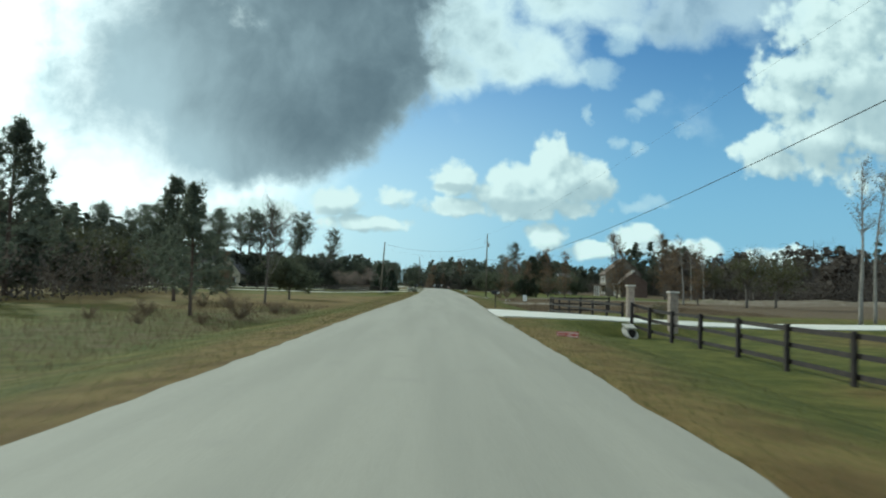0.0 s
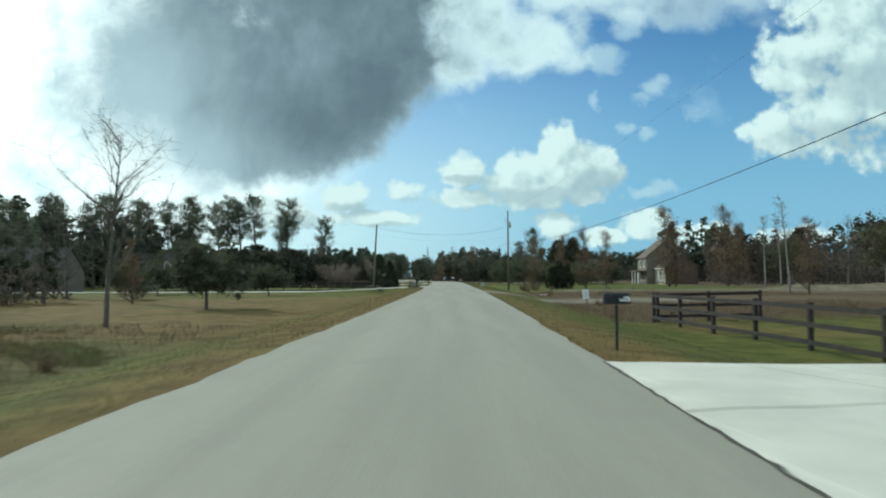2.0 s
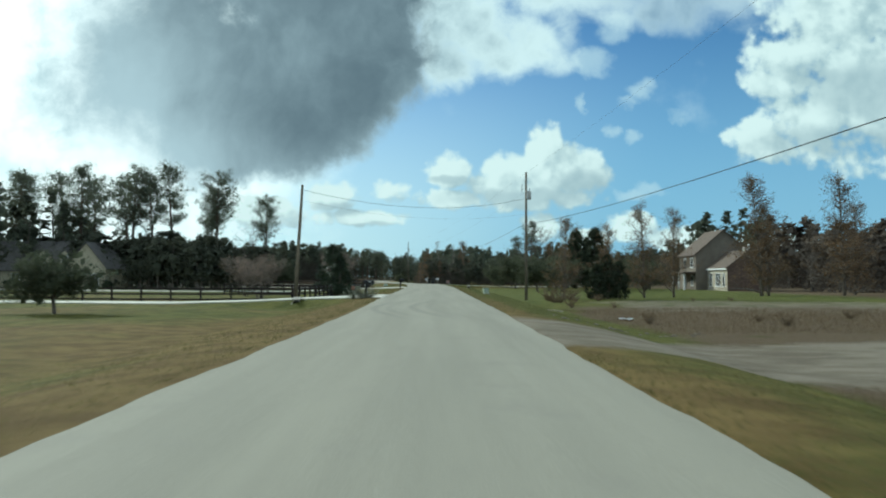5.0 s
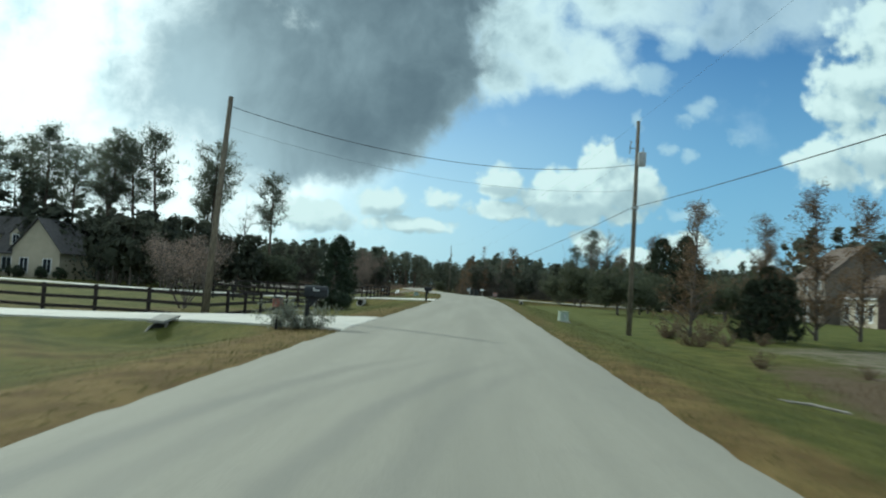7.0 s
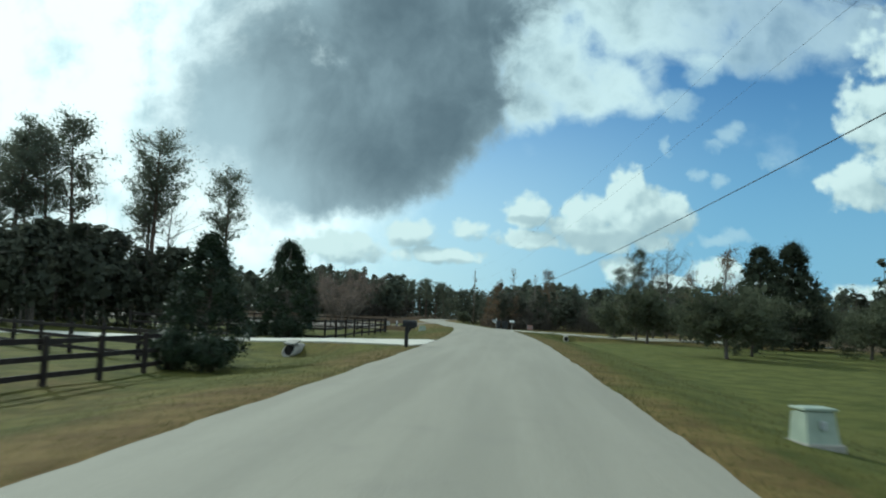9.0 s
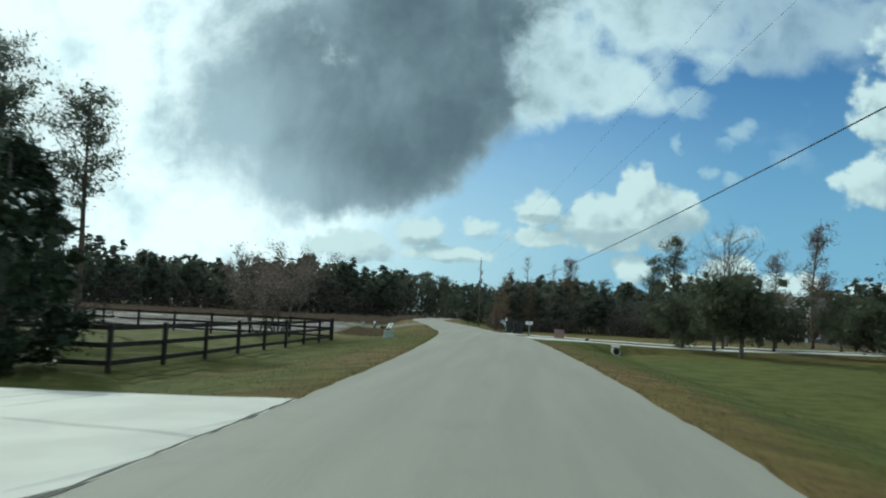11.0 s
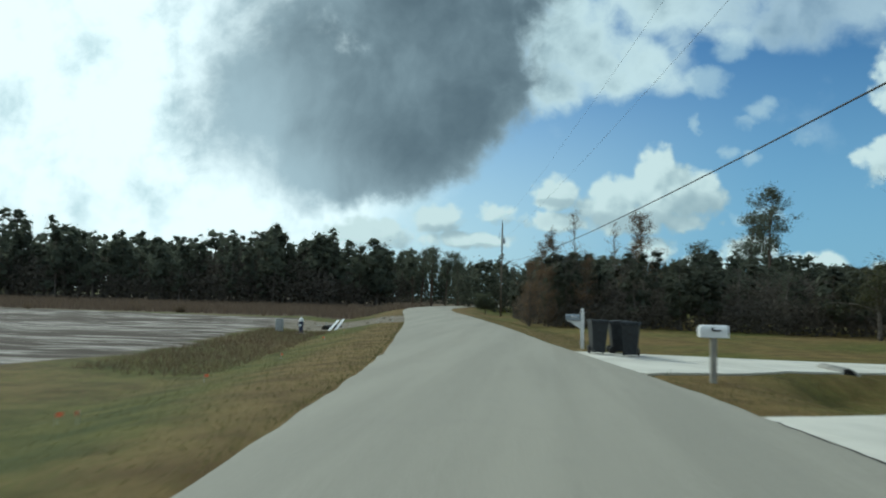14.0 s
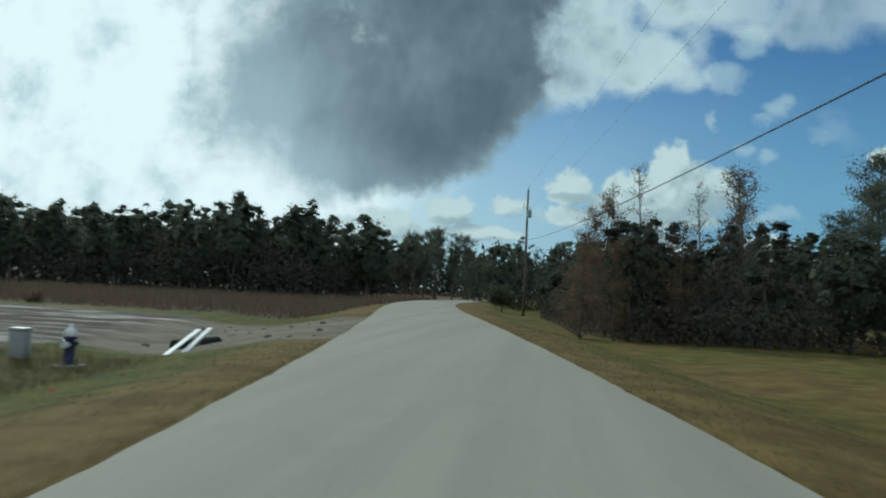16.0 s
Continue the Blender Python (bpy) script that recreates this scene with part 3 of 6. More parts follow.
def build_ground():
    near = np.concatenate([np.arange(-42, -16, 1.3), np.arange(-16, 16, 0.4), np.arange(16, 44, 1.3)])
    outer = np.array([50, 58, 68, 80, 95, 115, 140, 180, 240, 330, 480, 750, 1200, 2000, 3200.0])
    s = np.concatenate([-outer[::-1], near, outer])
    y = np.concatenate([[-900, -400, -200, -110, -70, -45, -30, -20], np.arange(-14, 300, 0.75), np.arange(300, 460, 4.0), [480, 520, 600, 750, 1000, 1500, 2300, 3600]])
    S, Y = np.meshgrid(s, y)
    X = S + road_x(Y)
    Z = ground_z(X, Y)
    n, mcol = S.shape
    idx = np.arange(n * mcol).reshape(n, mcol)
    faces = np.stack([idx[:-1, :-1], idx[:-1, 1:], idx[1:, 1:], idx[1:, :-1]], -1).reshape(-1, 4)
    me = bpy.data.meshes.new("ground")
    me.from_pydata(np.stack([X, Y, Z], -1).reshape(-1, 3).tolist(), [], faces.tolist())
    e = np.abs(S) - HALF + np.where(S < 0, edge_in(Y), 0)
    P, Q = S + 2.6 * wave(S * 0.35, Y * 0.3) + 0.8 * wave(S * 1.1, Y), Y + 3.0 * wave(Y * 0.21, S * 0.27) + 0.8 * wave(Y, S * 1.2)
    # bare sand: a track off to the right, worked ground on both sides, the building plot on the left
    sand = 0.95 * smooth01(Y + 0.5 * (Q - Y), 83, 86.5) * (1 - smooth01(Y + 0.5 * (Q - Y), 93, 99)) * (S > 0) * (1 - smooth01(P, 15, 32))
    sand = np.maximum(sand, 0.56 * smooth01(P, 9, 16) * smooth01(Q, 111, 119) * (1 - smooth01(Q, 133, 142)) * (1 - smooth01(P, 80, 112)))
    sand = np.maximum(sand, 0.34 * smooth01(P, 28, 42) * smooth01(Q, 108, 119) * (1 - smooth01(Q, 126, 140)) * (1 - smooth01(P, 120, 170)))
    rim = 14.0 - 2.3 * smooth01(Y, 209, 220) + 1.1 * wave(S, Y * 0.8)
    plot = smooth01(Y, 204, 209) * (1 - smooth01(Y + (S + 12) * 0.18, 258, 263)) * smooth01(-S - rim, -0.5, 1.5) * (1 - smooth01(-S, 90, 110))
    sand = np.maximum(sand, 0.9 * plot)
    sand = np.maximum(sand, 0.85 * smooth01(Y + 0.3 * (Q - Y), 240, 245) * (1 - smooth01(Y, 256, 260)) * (S < -2.5) * (1 - smooth01(-S, 18, 24)))
    sand = np.maximum(sand, 0.30 * (1 - smooth01(e, 0.05, 0.5)))
    dry = 0.75 * smooth01(Y, 261, 268) * (S < -8) * (1 - smooth01(-S, 160, 220))
    dry = np.maximum(dry, 0.7 * smooth01(S + 0.4 * (P - S) - 1.6 * smooth01(Y, 90, 98), 6.0, 9.5) * smooth01(Q, 57, 68) * (1 - smooth01(Q, 118, 136)) * (1 - smooth01(P, 150, 220)))
    dry = np.maximum(dry, 0.42 * smooth01(-S, 6, 9) * (1 - smooth01(-P, 13, 20)) * smooth01(Q, 13, 22) * (1 - smooth01(Q, 48, 62)))
    dry = np.maximum(dry, 0.40 * smooth01(-S, 6.5, 9) * (1 - smooth01(-S - rim, 0, 2)) * smooth01(Y, 214, 222) * (1 - smooth01(Y, 237, 242)))
    dry = np.maximum(dry, 0.8 * smooth01(P, 36, 58) * smooth01(Q, 55, 82))
    green = 0.50 + 0.25 * smooth01(e, 1.0, 3.0)
    green = green + 0.35 * smooth01(S, 5.0, 8.0) * smooth01(Y, 120, 132) * (1 - smooth01(Y, 188, 206))
    green = green - 0.25 * (1 - smooth01(e, 0.2, 2.2)) - 0.08 * (S < 0) * smooth01(Y, 52, 70) * (1 - smooth01(Y, 140, 150)) - 0.30 * (S > 0) * smooth01(Y, 200, 210) * (1 - smooth01(Y, 300, 320))
    green = green + 0.55 * smooth01(S, 3.8, 4.6) * (1 - smooth01(S, 18.0, 30.0)) * smooth01(Y, 96, 101) * (1 - smooth01(Y, 150, 165)) + 0.2 * (S < 0) * smooth01(Y, 145, 152) * (1 - smooth01(Y, 196, 206))
    green = green - 0.25 * (S < 0) * smooth01(Y, 198, 208) * (1 - smooth01(e, 2.0, 3.6))
    green = green + 0.25 * smooth01(S, 5, 7) * (1 - smooth01(S, 9, 11)) * (1 - smooth01(Y, 56, 62))
    green = green - 0.35 * (S < 0) * smooth01(Y, 56, 70) * (1 - smooth01(Y, 114, 122)) * (1 - smooth01(e, 1.2, 3.4))
    green = green - 0.40 * (S < 0) * smooth01(Y, 40, 56) * (1 - smooth01(Y, 98, 110))
    lawn = 0.8 * smooth01(S, 4.2, 5.6) * smooth01(Q + 14 * smooth01(6 - S, -6, 0), 132, 142) * (1 - smooth01(Y, 196, 212)) * (1 - smooth01(S, 60, 90))
    for name, val in (("lawn", lawn), ("sand", sand), ("dry", dry), ("green", green), ("rutted", plot)):
        at = me.attributes.new(name, "FLOAT", "POINT")
        at.data.foreach_set("value", np.clip(val, 0, 1).reshape(-1).astype(np.float32))
    me.materials.append(M_GROUND)
    me.polygons.foreach_set("use_smooth", [True] * len(me.polygons))
    tagged(new("ground", me), "level rough grass with bare sandy plots", "ground", kind="structure")


def build_road():
    rng = np.random.default_rng(3)
    y = np.concatenate([[-79, -60, -40, -25], np.arange(-16, 300, 0.5), np.arange(300, 449, 2.0)])
    c = road_x(y)
    slope = np.gradient(c, y)
    nx, ny = 1 / np.hypot(1, slope), -slope / np.hypot(1, slope)
    jl, jr = np.cumsum(rng.normal(0, 0.02, len(y))), np.cumsum(rng.normal(0, 0.02, len(y)))
    jl, jr = [j - np.convolve(np.pad(j, 6, mode="edge"), np.ones(13) / 13, "valid") + rng.normal(0, 0.012, len(y)) for j in (jl, jr)]
    jl = jl + edge_in(y)
    offs = [(-HALF - 0.02 + jl, -0.16), (-HALF + jl, 0.0), (-HALF + 0.5, 0.015), (-1.5, 0.035), (0 * y, 0.05), (1.5, 0.035), (HALF - 0.35, 0.012), (HALF + jr, 0.0), (HALF + 0.02 + jr, -0.16)]
    rows = np.stack([np.stack([c + nx * o, y + ny * o, z + road_z(y)], -1) for o, z in offs], 1)
    k = len(offs)
    idx = np.arange(len(y) * k).reshape(len(y), k)
    faces = np.stack([idx[:-1, :-1], idx[:-1, 1:], idx[1:, 1:], idx[1:, :-1]], -1).reshape(-1, 4)
    me = bpy.data.meshes.new("road")
    me.from_pydata(rows.reshape(-1, 3).tolist(), [], faces.tolist())
    me.materials.append(M_ROAD)
    tagged(new("road", me), "pale worn asphalt country road without markings", "road", kind="structure")


def build_drive(name, pts):
    """A concrete drive, cast in slabs with open joints."""
    p = np.array(pts)
    seg = np.r_[0, np.cumsum(np.hypot(*np.diff(p[:, :2], axis=0).T))]
    s = np.concatenate([np.arange(0, 6, 0.125), np.arange(6, seg[-1], 0.5)])
    cx, cy, w = (np.interp(s, seg, p[:, i]) for i in range(3))
    ker = np.ones(7) / 7
    cx, cy = (np.convolve(np.pad(a, 3, mode="reflect", reflect_type="odd"), ker, "valid") for a in (cx, cy))
    tx, ty = np.gradient(cx), np.gradient(cy)
    ln = np.hypot(tx, ty)
    nx, ny = -ty / ln, tx / ln
    slab = 8
    base = tagged(new(name), "pale concrete driveway slab with joints beside the road", "driveway", kind="structure")

    def row(i, t):
        x, y = cx[i] + nx[i] * w[i] * t, cy[i] + ny[i] * w[i] * t
        e = max(0.0, abs(x - road_x(y)) - HALF)
        return x, y, float(drive_height(e)) + float(road_z(y) * (1 - 0.7 * smooth01(e, 4.0, 12.0)))

    cuts = [0, 36] + list(range(36 + slab, len(s) - 1, slab)) + [len(s) - 1]
    for a, b in zip(cuts, cuts[1:]):
        for strips in (((-1, -0.7), (-0.7, -0.35), (-0.35, -0.008)), ((0.008, 0.35), (0.35, 0.7), (0.7, 1))):
            edges = [strips[0][0]] + [t1 for _, t1 in strips]
            pv, fs = [], []
            for i in range(a, b + 1):
                line = [row(i, t) for t in edges]
                if i == b and b < len(s) - 1:
                    line = [tuple(np.array(q) - np.array((tx[i], ty[i], 0)) / ln[i] * 0.025) for q in line]
                pv += [(line[0][0], line[0][1], line[0][2] - 0.14)] + line + [(line[3][0], line[3][1], line[3][2] - 0.14)]
            m = b - a + 1
            for q in range(m - 1):
                o = q * 6
                fs += [(o + j, o + j + 1, o + j + 7, o + j + 6) for j in range(5)]
            e = (m - 1) * 6
            fs += [(5, 4, 3, 2, 1, 0), (e, e + 1, e + 2, e + 3, e + 4, e + 5)]
            part("slab", Shape().add(pv, fs), M_CONCRETE, base)


def build_seam(name, pts):
    """The dark open joint between the road's edge and a drive."""
    (x0, y0, w0) = pts[0]
    (x1, y1, w1) = pts[1]
    sd = 1 if x1 > x0 else -1
    y = np.arange(y0 - w0 * 0.92, y0 + w0 * 0.92, 0.2)
    rng = np.random.default_rng(int(y0))
    x = road_x(y) + sd * (HALF - 0.03) + rng.normal(0, 0.012, len(y))
    w = rng.uniform(0.012, 0.035, len(y))
    z = road_z(y) + 0.006
    s = Shape()
    v = []
    for i in range(len(y)):
        v += [(x[i] - w[i], y[i], z[i]), (x[i] + w[i], y[i], z[i])]
    s.add(v, [(2 * i, 2 * i + 1, 2 * i + 3, 2 * i + 2) for i in range(len(y) - 1)])
    tagged(new("trim_" + name, s.mesh("seam", M_SEAM)), "dark open joint between road and driveway", "joint", kind="structure")


build_ground()
build_road()
for _name, _pts in DRIVES.items():
    build_drive("pavement_" + _name, _pts)
    build_seam(_name, _pts)


# ---- fences ----
_post = Shape().box((-0.07, -0.07, -0.35), (0.07, 0.07, 1.0), bevel=0.012).mesh("post", M_FENCE)


def fence(points, label, top=1.32, rails=3, tall_ends=False, width=0.14):
    """Posts at the points, boards from post to post."""
    x0, y0 = points[0]
    base = thing("board_fence", (x0, y0, gz(x0, y0)), label, "fence")
    zs = [gz(x, y) for x, y in points]
    zs = np.convolve(np.pad(zs, 1, mode="edge"), [0.25, 0.5, 0.25], "valid") if len(zs) > 2 else zs
    for i, ((x, y), z) in enumerate(zip(points, zs)):
        ob = part("post", _post, M_FENCE, base)
        extra = 0.12 if tall_ends and i in (0, len(points) - 1) else 0.05
        ob.matrix_basis = Matrix.LocRotScale((x - x0, y - y0, z - zs[0] + (zs[0] - gz(x0, y0))), Euler((0, 0, (i * 0.7) % 0.2)), (1, 1, (top + extra)))
    for (xa, ya), (xb, yb), za, zb in zip(points, points[1:], zs, zs[1:]):
        ln = math.hypot(xb - xa, yb - ya)
        nx, ny = -(yb - ya) / ln * 0.09, (xb - xa) / ln * 0.09
        for r in range(rails):
            h = top - 0.09 - r * (top - 0.35) / (rails - 1)
            sh = Shape()
            a, b = np.array((xa - x0 + nx, ya - y0 + ny, za + h - gz(x0, y0))), np.array((xb - x0 + nx, yb - y0 + ny, zb + h - gz(x0, y0)))
            d = (b - a) / np.linalg.norm(b - a)
            a, b = a + d * 0.005, b - d * 0.005
            t, up = np.array((nx, ny, 0)) / 0.09 * 0.019, np.array((0, 0, width / 2))
            sag = np.array((0, 0, random.uniform(-0.02, 0.02)))
            a = a + sag
            sh.add([a - t - up, b - t - up, b + t - up, a + t - up, a - t + up, b - t + up, b + t + up, a + t + up],
                   [(3, 2, 1, 0), (4, 5, 6, 7), (0, 1, 5, 4), (1, 2, 6, 5), (2, 3, 7, 6), (3, 0, 4, 7)])
            part("rail", sh, M_FENCE, base)
    return base


def spaced(a, b, step):
    n = max(1, round(math.hypot(b[0] - a[0], b[1] - a[1]) / step))
    return [(a[0] + (b[0] - a[0]) * i / n, a[1] + (b[1] - a[1]) * i / n) for i in range(n + 1)]


fence([(9.5, 33.4), (10.0, 32.2), (10.35, 30.1), (10.4, 26.9), (10.4, 23.4), (10.4, 20.0), (10.4, 16.6), (10.4, 13.2), (10.4, 9.8), (10.4, 6.4), (10.4, 3.0)], "black three-board horse fence running beside the grass verge", 1.35)
fence([(11.6, 42.9), (11.4, 46.1), (11.2, 49.4), (11.0, 52.7), (10.8, 56.0), (10.6, 59.3), (10.4, 62.5)], "black three-board horse fence beyond the stone gate pillar", 1.4)
fence([(10.65, 62.7), (13.2, 62.9), (15.8, 63.1)], "short black board fence turning away from the road", 1.4)
fence(spaced((-10.0, 128.2), (-48.0, 133.0), 2.5), "black three-board fence along the concrete driveway", 1.22, tall_ends=True)
fence(spaced((-10.0, 128.6), (-9.5, 150.0), 2.4), "black three-board fence along the road lawn", 1.22)
fence(spaced((-9.7, 150.2), (-24.0, 158.0), 2.5), "black three-board fence closing the paddock corner", 1.2)
fence(spaced((-24.0, 173.0), (-10.6, 174.2), 3.3)[:-1] + spaced((-10.6, 174.2), (-11.0, 201.9), 3.4), "black three-board fence along the road verge", 1.42, tall_ends=True, width=0.15)
fence(spaced((-11.2, 202.2), (-36.0, 206.5), 3.2) + spaced((-36.0, 206.5), (-62.0, 214.0), 3.2)[1:], "black three-board fence bordering the sandy plot", 1.42)


# ---- trees ----
def limb(shape, rng, a, way, length, r0, r1, bend=0.15, n=5, sides=5):
    """A tapering, wandering branch; returns points along it."""
    pts = [np.array(a, float)]
    d = np.array(way, float)
    for _ in range(n):
        d = d + rng.normal(0, bend, 3) * 0.5
        d /= np.linalg.norm(d)
        pts.append(pts[-1] + d * length / n)
    pts = np.array(pts)
    shape.tube(pts, np.linspace(r0, r1, n + 1), sides)
    return pts


def grow(seed, kind, h):
    """Wood and leaves of one tree, its foot at the origin."""
    rng = np.random.default_rng(seed)
    wood = Shape()
    leaves = []

    def tuft(c, n, spread, length, width, up=0.3, flat=0.7, core=0.0):
        """A loose clump of leaves, a few broad ones at its heart."""
        middle = np.array((0, 0, 0.5 * h))
        off = rng.normal(size=(n, 3)) * 0.62 * spread * (1, 1, flat)
        if core:
            heart = c + rng.normal(0, 0.25, (3, 3)) * spread
            leaves.append(facing_quads(rng, heart, heart - middle, spread * 1.7 * core, spread * 1.2 * core))
        if up > 0.15:
            leaves.append(leaf_quads(rng, c + off, length, width, up, off / (spread + 1e-6) * 0.8))
        else:
            leaves.append(facing_quads(rng, c + off, off / spread + (c - middle) / h * 1.6, length, width))

    if kind == "pine":
        trunk = limb(wood, rng, (0, 0, -0.3), (0, 0, 1), h + 0.2, 0.016 * h + 0.03, 0.03, 0.035, 12, 8)
        for _ in range(int(52 + h)):
            f = 1 - 0.50 * rng.random() ** 0.9
            i = int(f * 12)
            p = trunk[i] + (trunk[min(i + 1, 12)] - trunk[i]) * (f * 12 - i)
            a = rng.uniform(0, 6.283)
            g = (1 - f) / 0.56
            ln = (0.03 + 0.160 * math.sin(min(1, g + 0.10) * 2.6)) * h * rng.uniform(0.35, 1.25)
            pts = limb(wood, rng, p, (math.cos(a), math.sin(a), rng.uniform(0.1, 0.9)), ln, 0.035, 0.012, 0.35, 4, 4)
            for q in pts[2:]:
                tuft(q + (0, 0, 0.15), 34, 0.040 * h * rng.uniform(0.5, 1.15), 0.34, 0.065, 0.5, 0.85, 0.32)
    elif kind == "young_pine":
        trunk = limb(wood, rng, (0, 0, -0.3), (0, 0, 1), h + 0.3, 0.017 * h, 0.02, 0.03, 10, 8)
        for lev in np.linspace(0.13, 0.95, int(h * 1.9)):
            p = trunk[int(lev * 10)]
            p = np.array((p[0], p[1], lev * h))
            for a in rng.uniform(0, 6.283, 5):
                ln = ((1 - lev) * 0.52 * min(1.0, 0.62 + lev) * rng.uniform(0.5, 1.05) + 0.015) * h
                pts = [p + np.array((math.cos(a) * ln * f, math.sin(a) * ln * f, ln * (0.12 * f + 0.38 * f * f))) + rng.normal(0, 0.03, 3) for f in (0, 0.3, 0.55, 0.78, 1.0)]
                wood.tube(np.array(pts), np.linspace(0.022, 0.008, 5), 3)
                for q in pts[2:]:
                    tuft(q, 26, 0.17, 0.27, 0.035, 0.7, 1.0, 0.75)
                    tuft(q + rng.normal(0, 0.2, 3), 20, 0.14, 0.27, 0.035, 0.9, 1.0, 0.75)
                tuft(pts[-1] + (0, 0, 0.2), 16, 0.09, 0.26, 0.035, 1.6, 1.6, 0.7)
        for e in range(6):
            tuft(np.array((trunk[-1][0], trunk[-1][1], h - 0.14 * e)), 18, 0.07 + 0.025 * e, 0.28, 0.035, 1.2, 1.0, 0.7)
    elif kind in ("oak", "olive"):
        fork = h * (0.22 if kind == "oak" else 0.3)
        limb(wood, rng, (0, 0, -0.3), (0, 0, 1), fork + 0.3, 0.021 * h, 0.016 * h, 0.05, 4, 8)
        for _ in range(15 if kind == "oak" else 12):
            a = rng.uniform(0, 6.283)
            pts = limb(wood, rng, (0, 0, fork * rng.uniform(0.8, 1.05)), (math.cos(a) * 0.8, math.sin(a) * 0.8, rng.uniform(0.1, 1.5)), h * rng.uniform(0.34, 0.56), 0.011 * h, 0.012, 0.3, 6, 5)
            for q in pts[2:]:
                for _ in range(3 if kind == "oak" else 2):
                    c = q + rng.normal(size=3) * h * (0.085, 0.085, 0.06)
                    if kind == "olive":
                        limb(wood, rng, q, c - q + 1e-3, np.linalg.norm(c - q) + 0.2, 0.015, 0.006, 0.2, 2, 3)
                    tuft(c, 66, h * (0.080 if kind == "oak" else 0.085), 0.15, 0.075 if kind == "oak" else 0.062, 0.1, 0.8, 0.6 if kind == "oak" else 0.3)
    elif kind == "cedar":
        limb(wood, rng, (0, 0, -0.3), (0, 0, 1), h, 0.016 * h, 0.02, 0.03, 8, 7)
        for _ in range(300):
            f = rng.uniform(0.02, 1.0)
            a = rng.uniform(0, 6.283)
            r = h * 0.36 * (1 - f) ** 0.6 * min(1.0, 0.75 + f) * (0.45 + 0.6 * rng.random()) + 0.1
            c = np.array((math.cos(a) * r, math.sin(a) * r, f * h + 0.1 * r))
            limb(wood, rng, (0, 0, f * h * 0.85), c - (0, 0, f * h * 0.85) + 1e-3, np.linalg.norm(c - (0, 0, f * h * 0.85)), 0.02, 0.006, 0.08, 3, 3)
            tuft(c, 60, h * 0.055, 0.15, 0.06, 0.5, 0.8, 0.8)
    elif kind == "magnolia":
        limb(wood, rng, (0, 0, -0.3), (0, 0, 1), h, 0.02 * h, 0.02, 0.04, 8, 7)
        for _ in range(200):
            f = rng.uniform(0.05, 1.0)
            a = rng.uniform(0, 6.283)
            r = h * 0.37 * (1 - f) ** 0.68 * min(1.0, 0.65 + 1.3 * f) * (0.55 + 0.6 * rng.random()) + 0.08
            c = np.array((math.cos(a) * r, math.sin(a) * r, f * h))
            limb(wood, rng, (0, 0, f * h * 0.9), c - (0, 0, f * h * 0.9) + 1e-3, np.linalg.norm(c - (0, 0, f * h * 0.9)), 0.02, 0.008, 0.1, 3, 3)
            tuft(c, 92, h * 0.056, 0.14, 0.062, 0.2, 0.9, 0.8)
    elif kind in ("bare", "rust", "pale", "myrtle"):
        stems = 5 if kind == "myrtle" else 1
        for st in range(stems):
            lean = (0, 0, 1) if stems == 1 else (math.cos(st * 1.26) * 0.62, math.sin(st * 1.26) * 0.62, 1)
            th = h * (0.95 if stems == 1 else 0.85)
            trunk = limb(wood, rng, (0, 0, -0.3), lean, th + 0.3, (0.011 if stems == 1 else 0.007) * h + 0.02, 0.012, 0.05, 10, 6)
            nl = {"bare": 26, "rust": 46, "pale": 22, "myrtle": 17}[kind]
            for _ in range(nl):
                f = rng.uniform({"pale": 0.5, "bare": 0.22, "rust": 0.03}.get(kind, 0.3), 0.9 if kind == "rust" else 0.98)
                i = int(f * 10)
                p = trunk[i] + (trunk[min(i + 1, 10)] - trunk[i]) * (f * 10 - i)
                a = rng.uniform(0, 6.283)
                ln = h * {"bare": 0.62, "myrtle": 0.32, "rust": 0.22}.get(kind, 0.17) * (1.15 - f) * rng.uniform(0.6, 1.3) + 0.3
                pts = limb(wood, rng, p, (math.cos(a) * 0.8, math.sin(a) * 0.8, rng.uniform(0.4, 1.2)), ln, 0.006 * h * (1.1 - f) + 0.008, 0.006, 0.3, 5, 4)
                for q in pts[1:]:
                    for _ in range(3 if kind in ("bare", "myrtle") else 2):
                        tw = limb(wood, rng, q, rng.normal(size=3) * (0.7, 0.7, 0.4) + (0, 0, 0.6), ln * rng.uniform(0.2, 0.45), 0.008, 0.004, 0.3, 3, 3)
                        n = {"bare": 0, "rust": 17 if f < 0.5 else 11, "pale": 2, "myrtle": 3}[kind]
                        if n:
                            tuft(tw[-1], n, 0.26, 0.12, 0.07, -0.2, 1.0)
    elif kind == "shrub":
        for _ in range(14):
            a = rng.uniform(0, 6.283)
            pts = limb(wood, rng, (0, 0, -0.05), (math.cos(a), math.sin(a), rng.uniform(0.5, 2.0)), h * rng.uniform(0.7, 1.15), 0.014, 0.005, 0.25, 4, 4)
            for q in pts[1:]:
                tuft(q, 24, h * 0.12, 0.08 + 0.02 * h, 0.035 + 0.01 * h, 0.2, 0.9)
    elif kind == "hedge":
        for _ in range(60):
            v = rng.normal(size=3)
            v /= np.linalg.norm(v)
            c = v * (h * 0.62, h * 0.62, h * 0.5) * rng.uniform(0.55, 0.95) + (0, 0, h * 0.5)
            limb(wood, rng, (0, 0, 0), c + 1e-3, np.linalg.norm(c), 0.012, 0.005, 0.1, 2, 3)
            tuft(c, 90, h * 0.13, 0.075, 0.04, 0.1, 0.9, 0.8)
    return wood, np.concatenate(leaves) if leaves else None


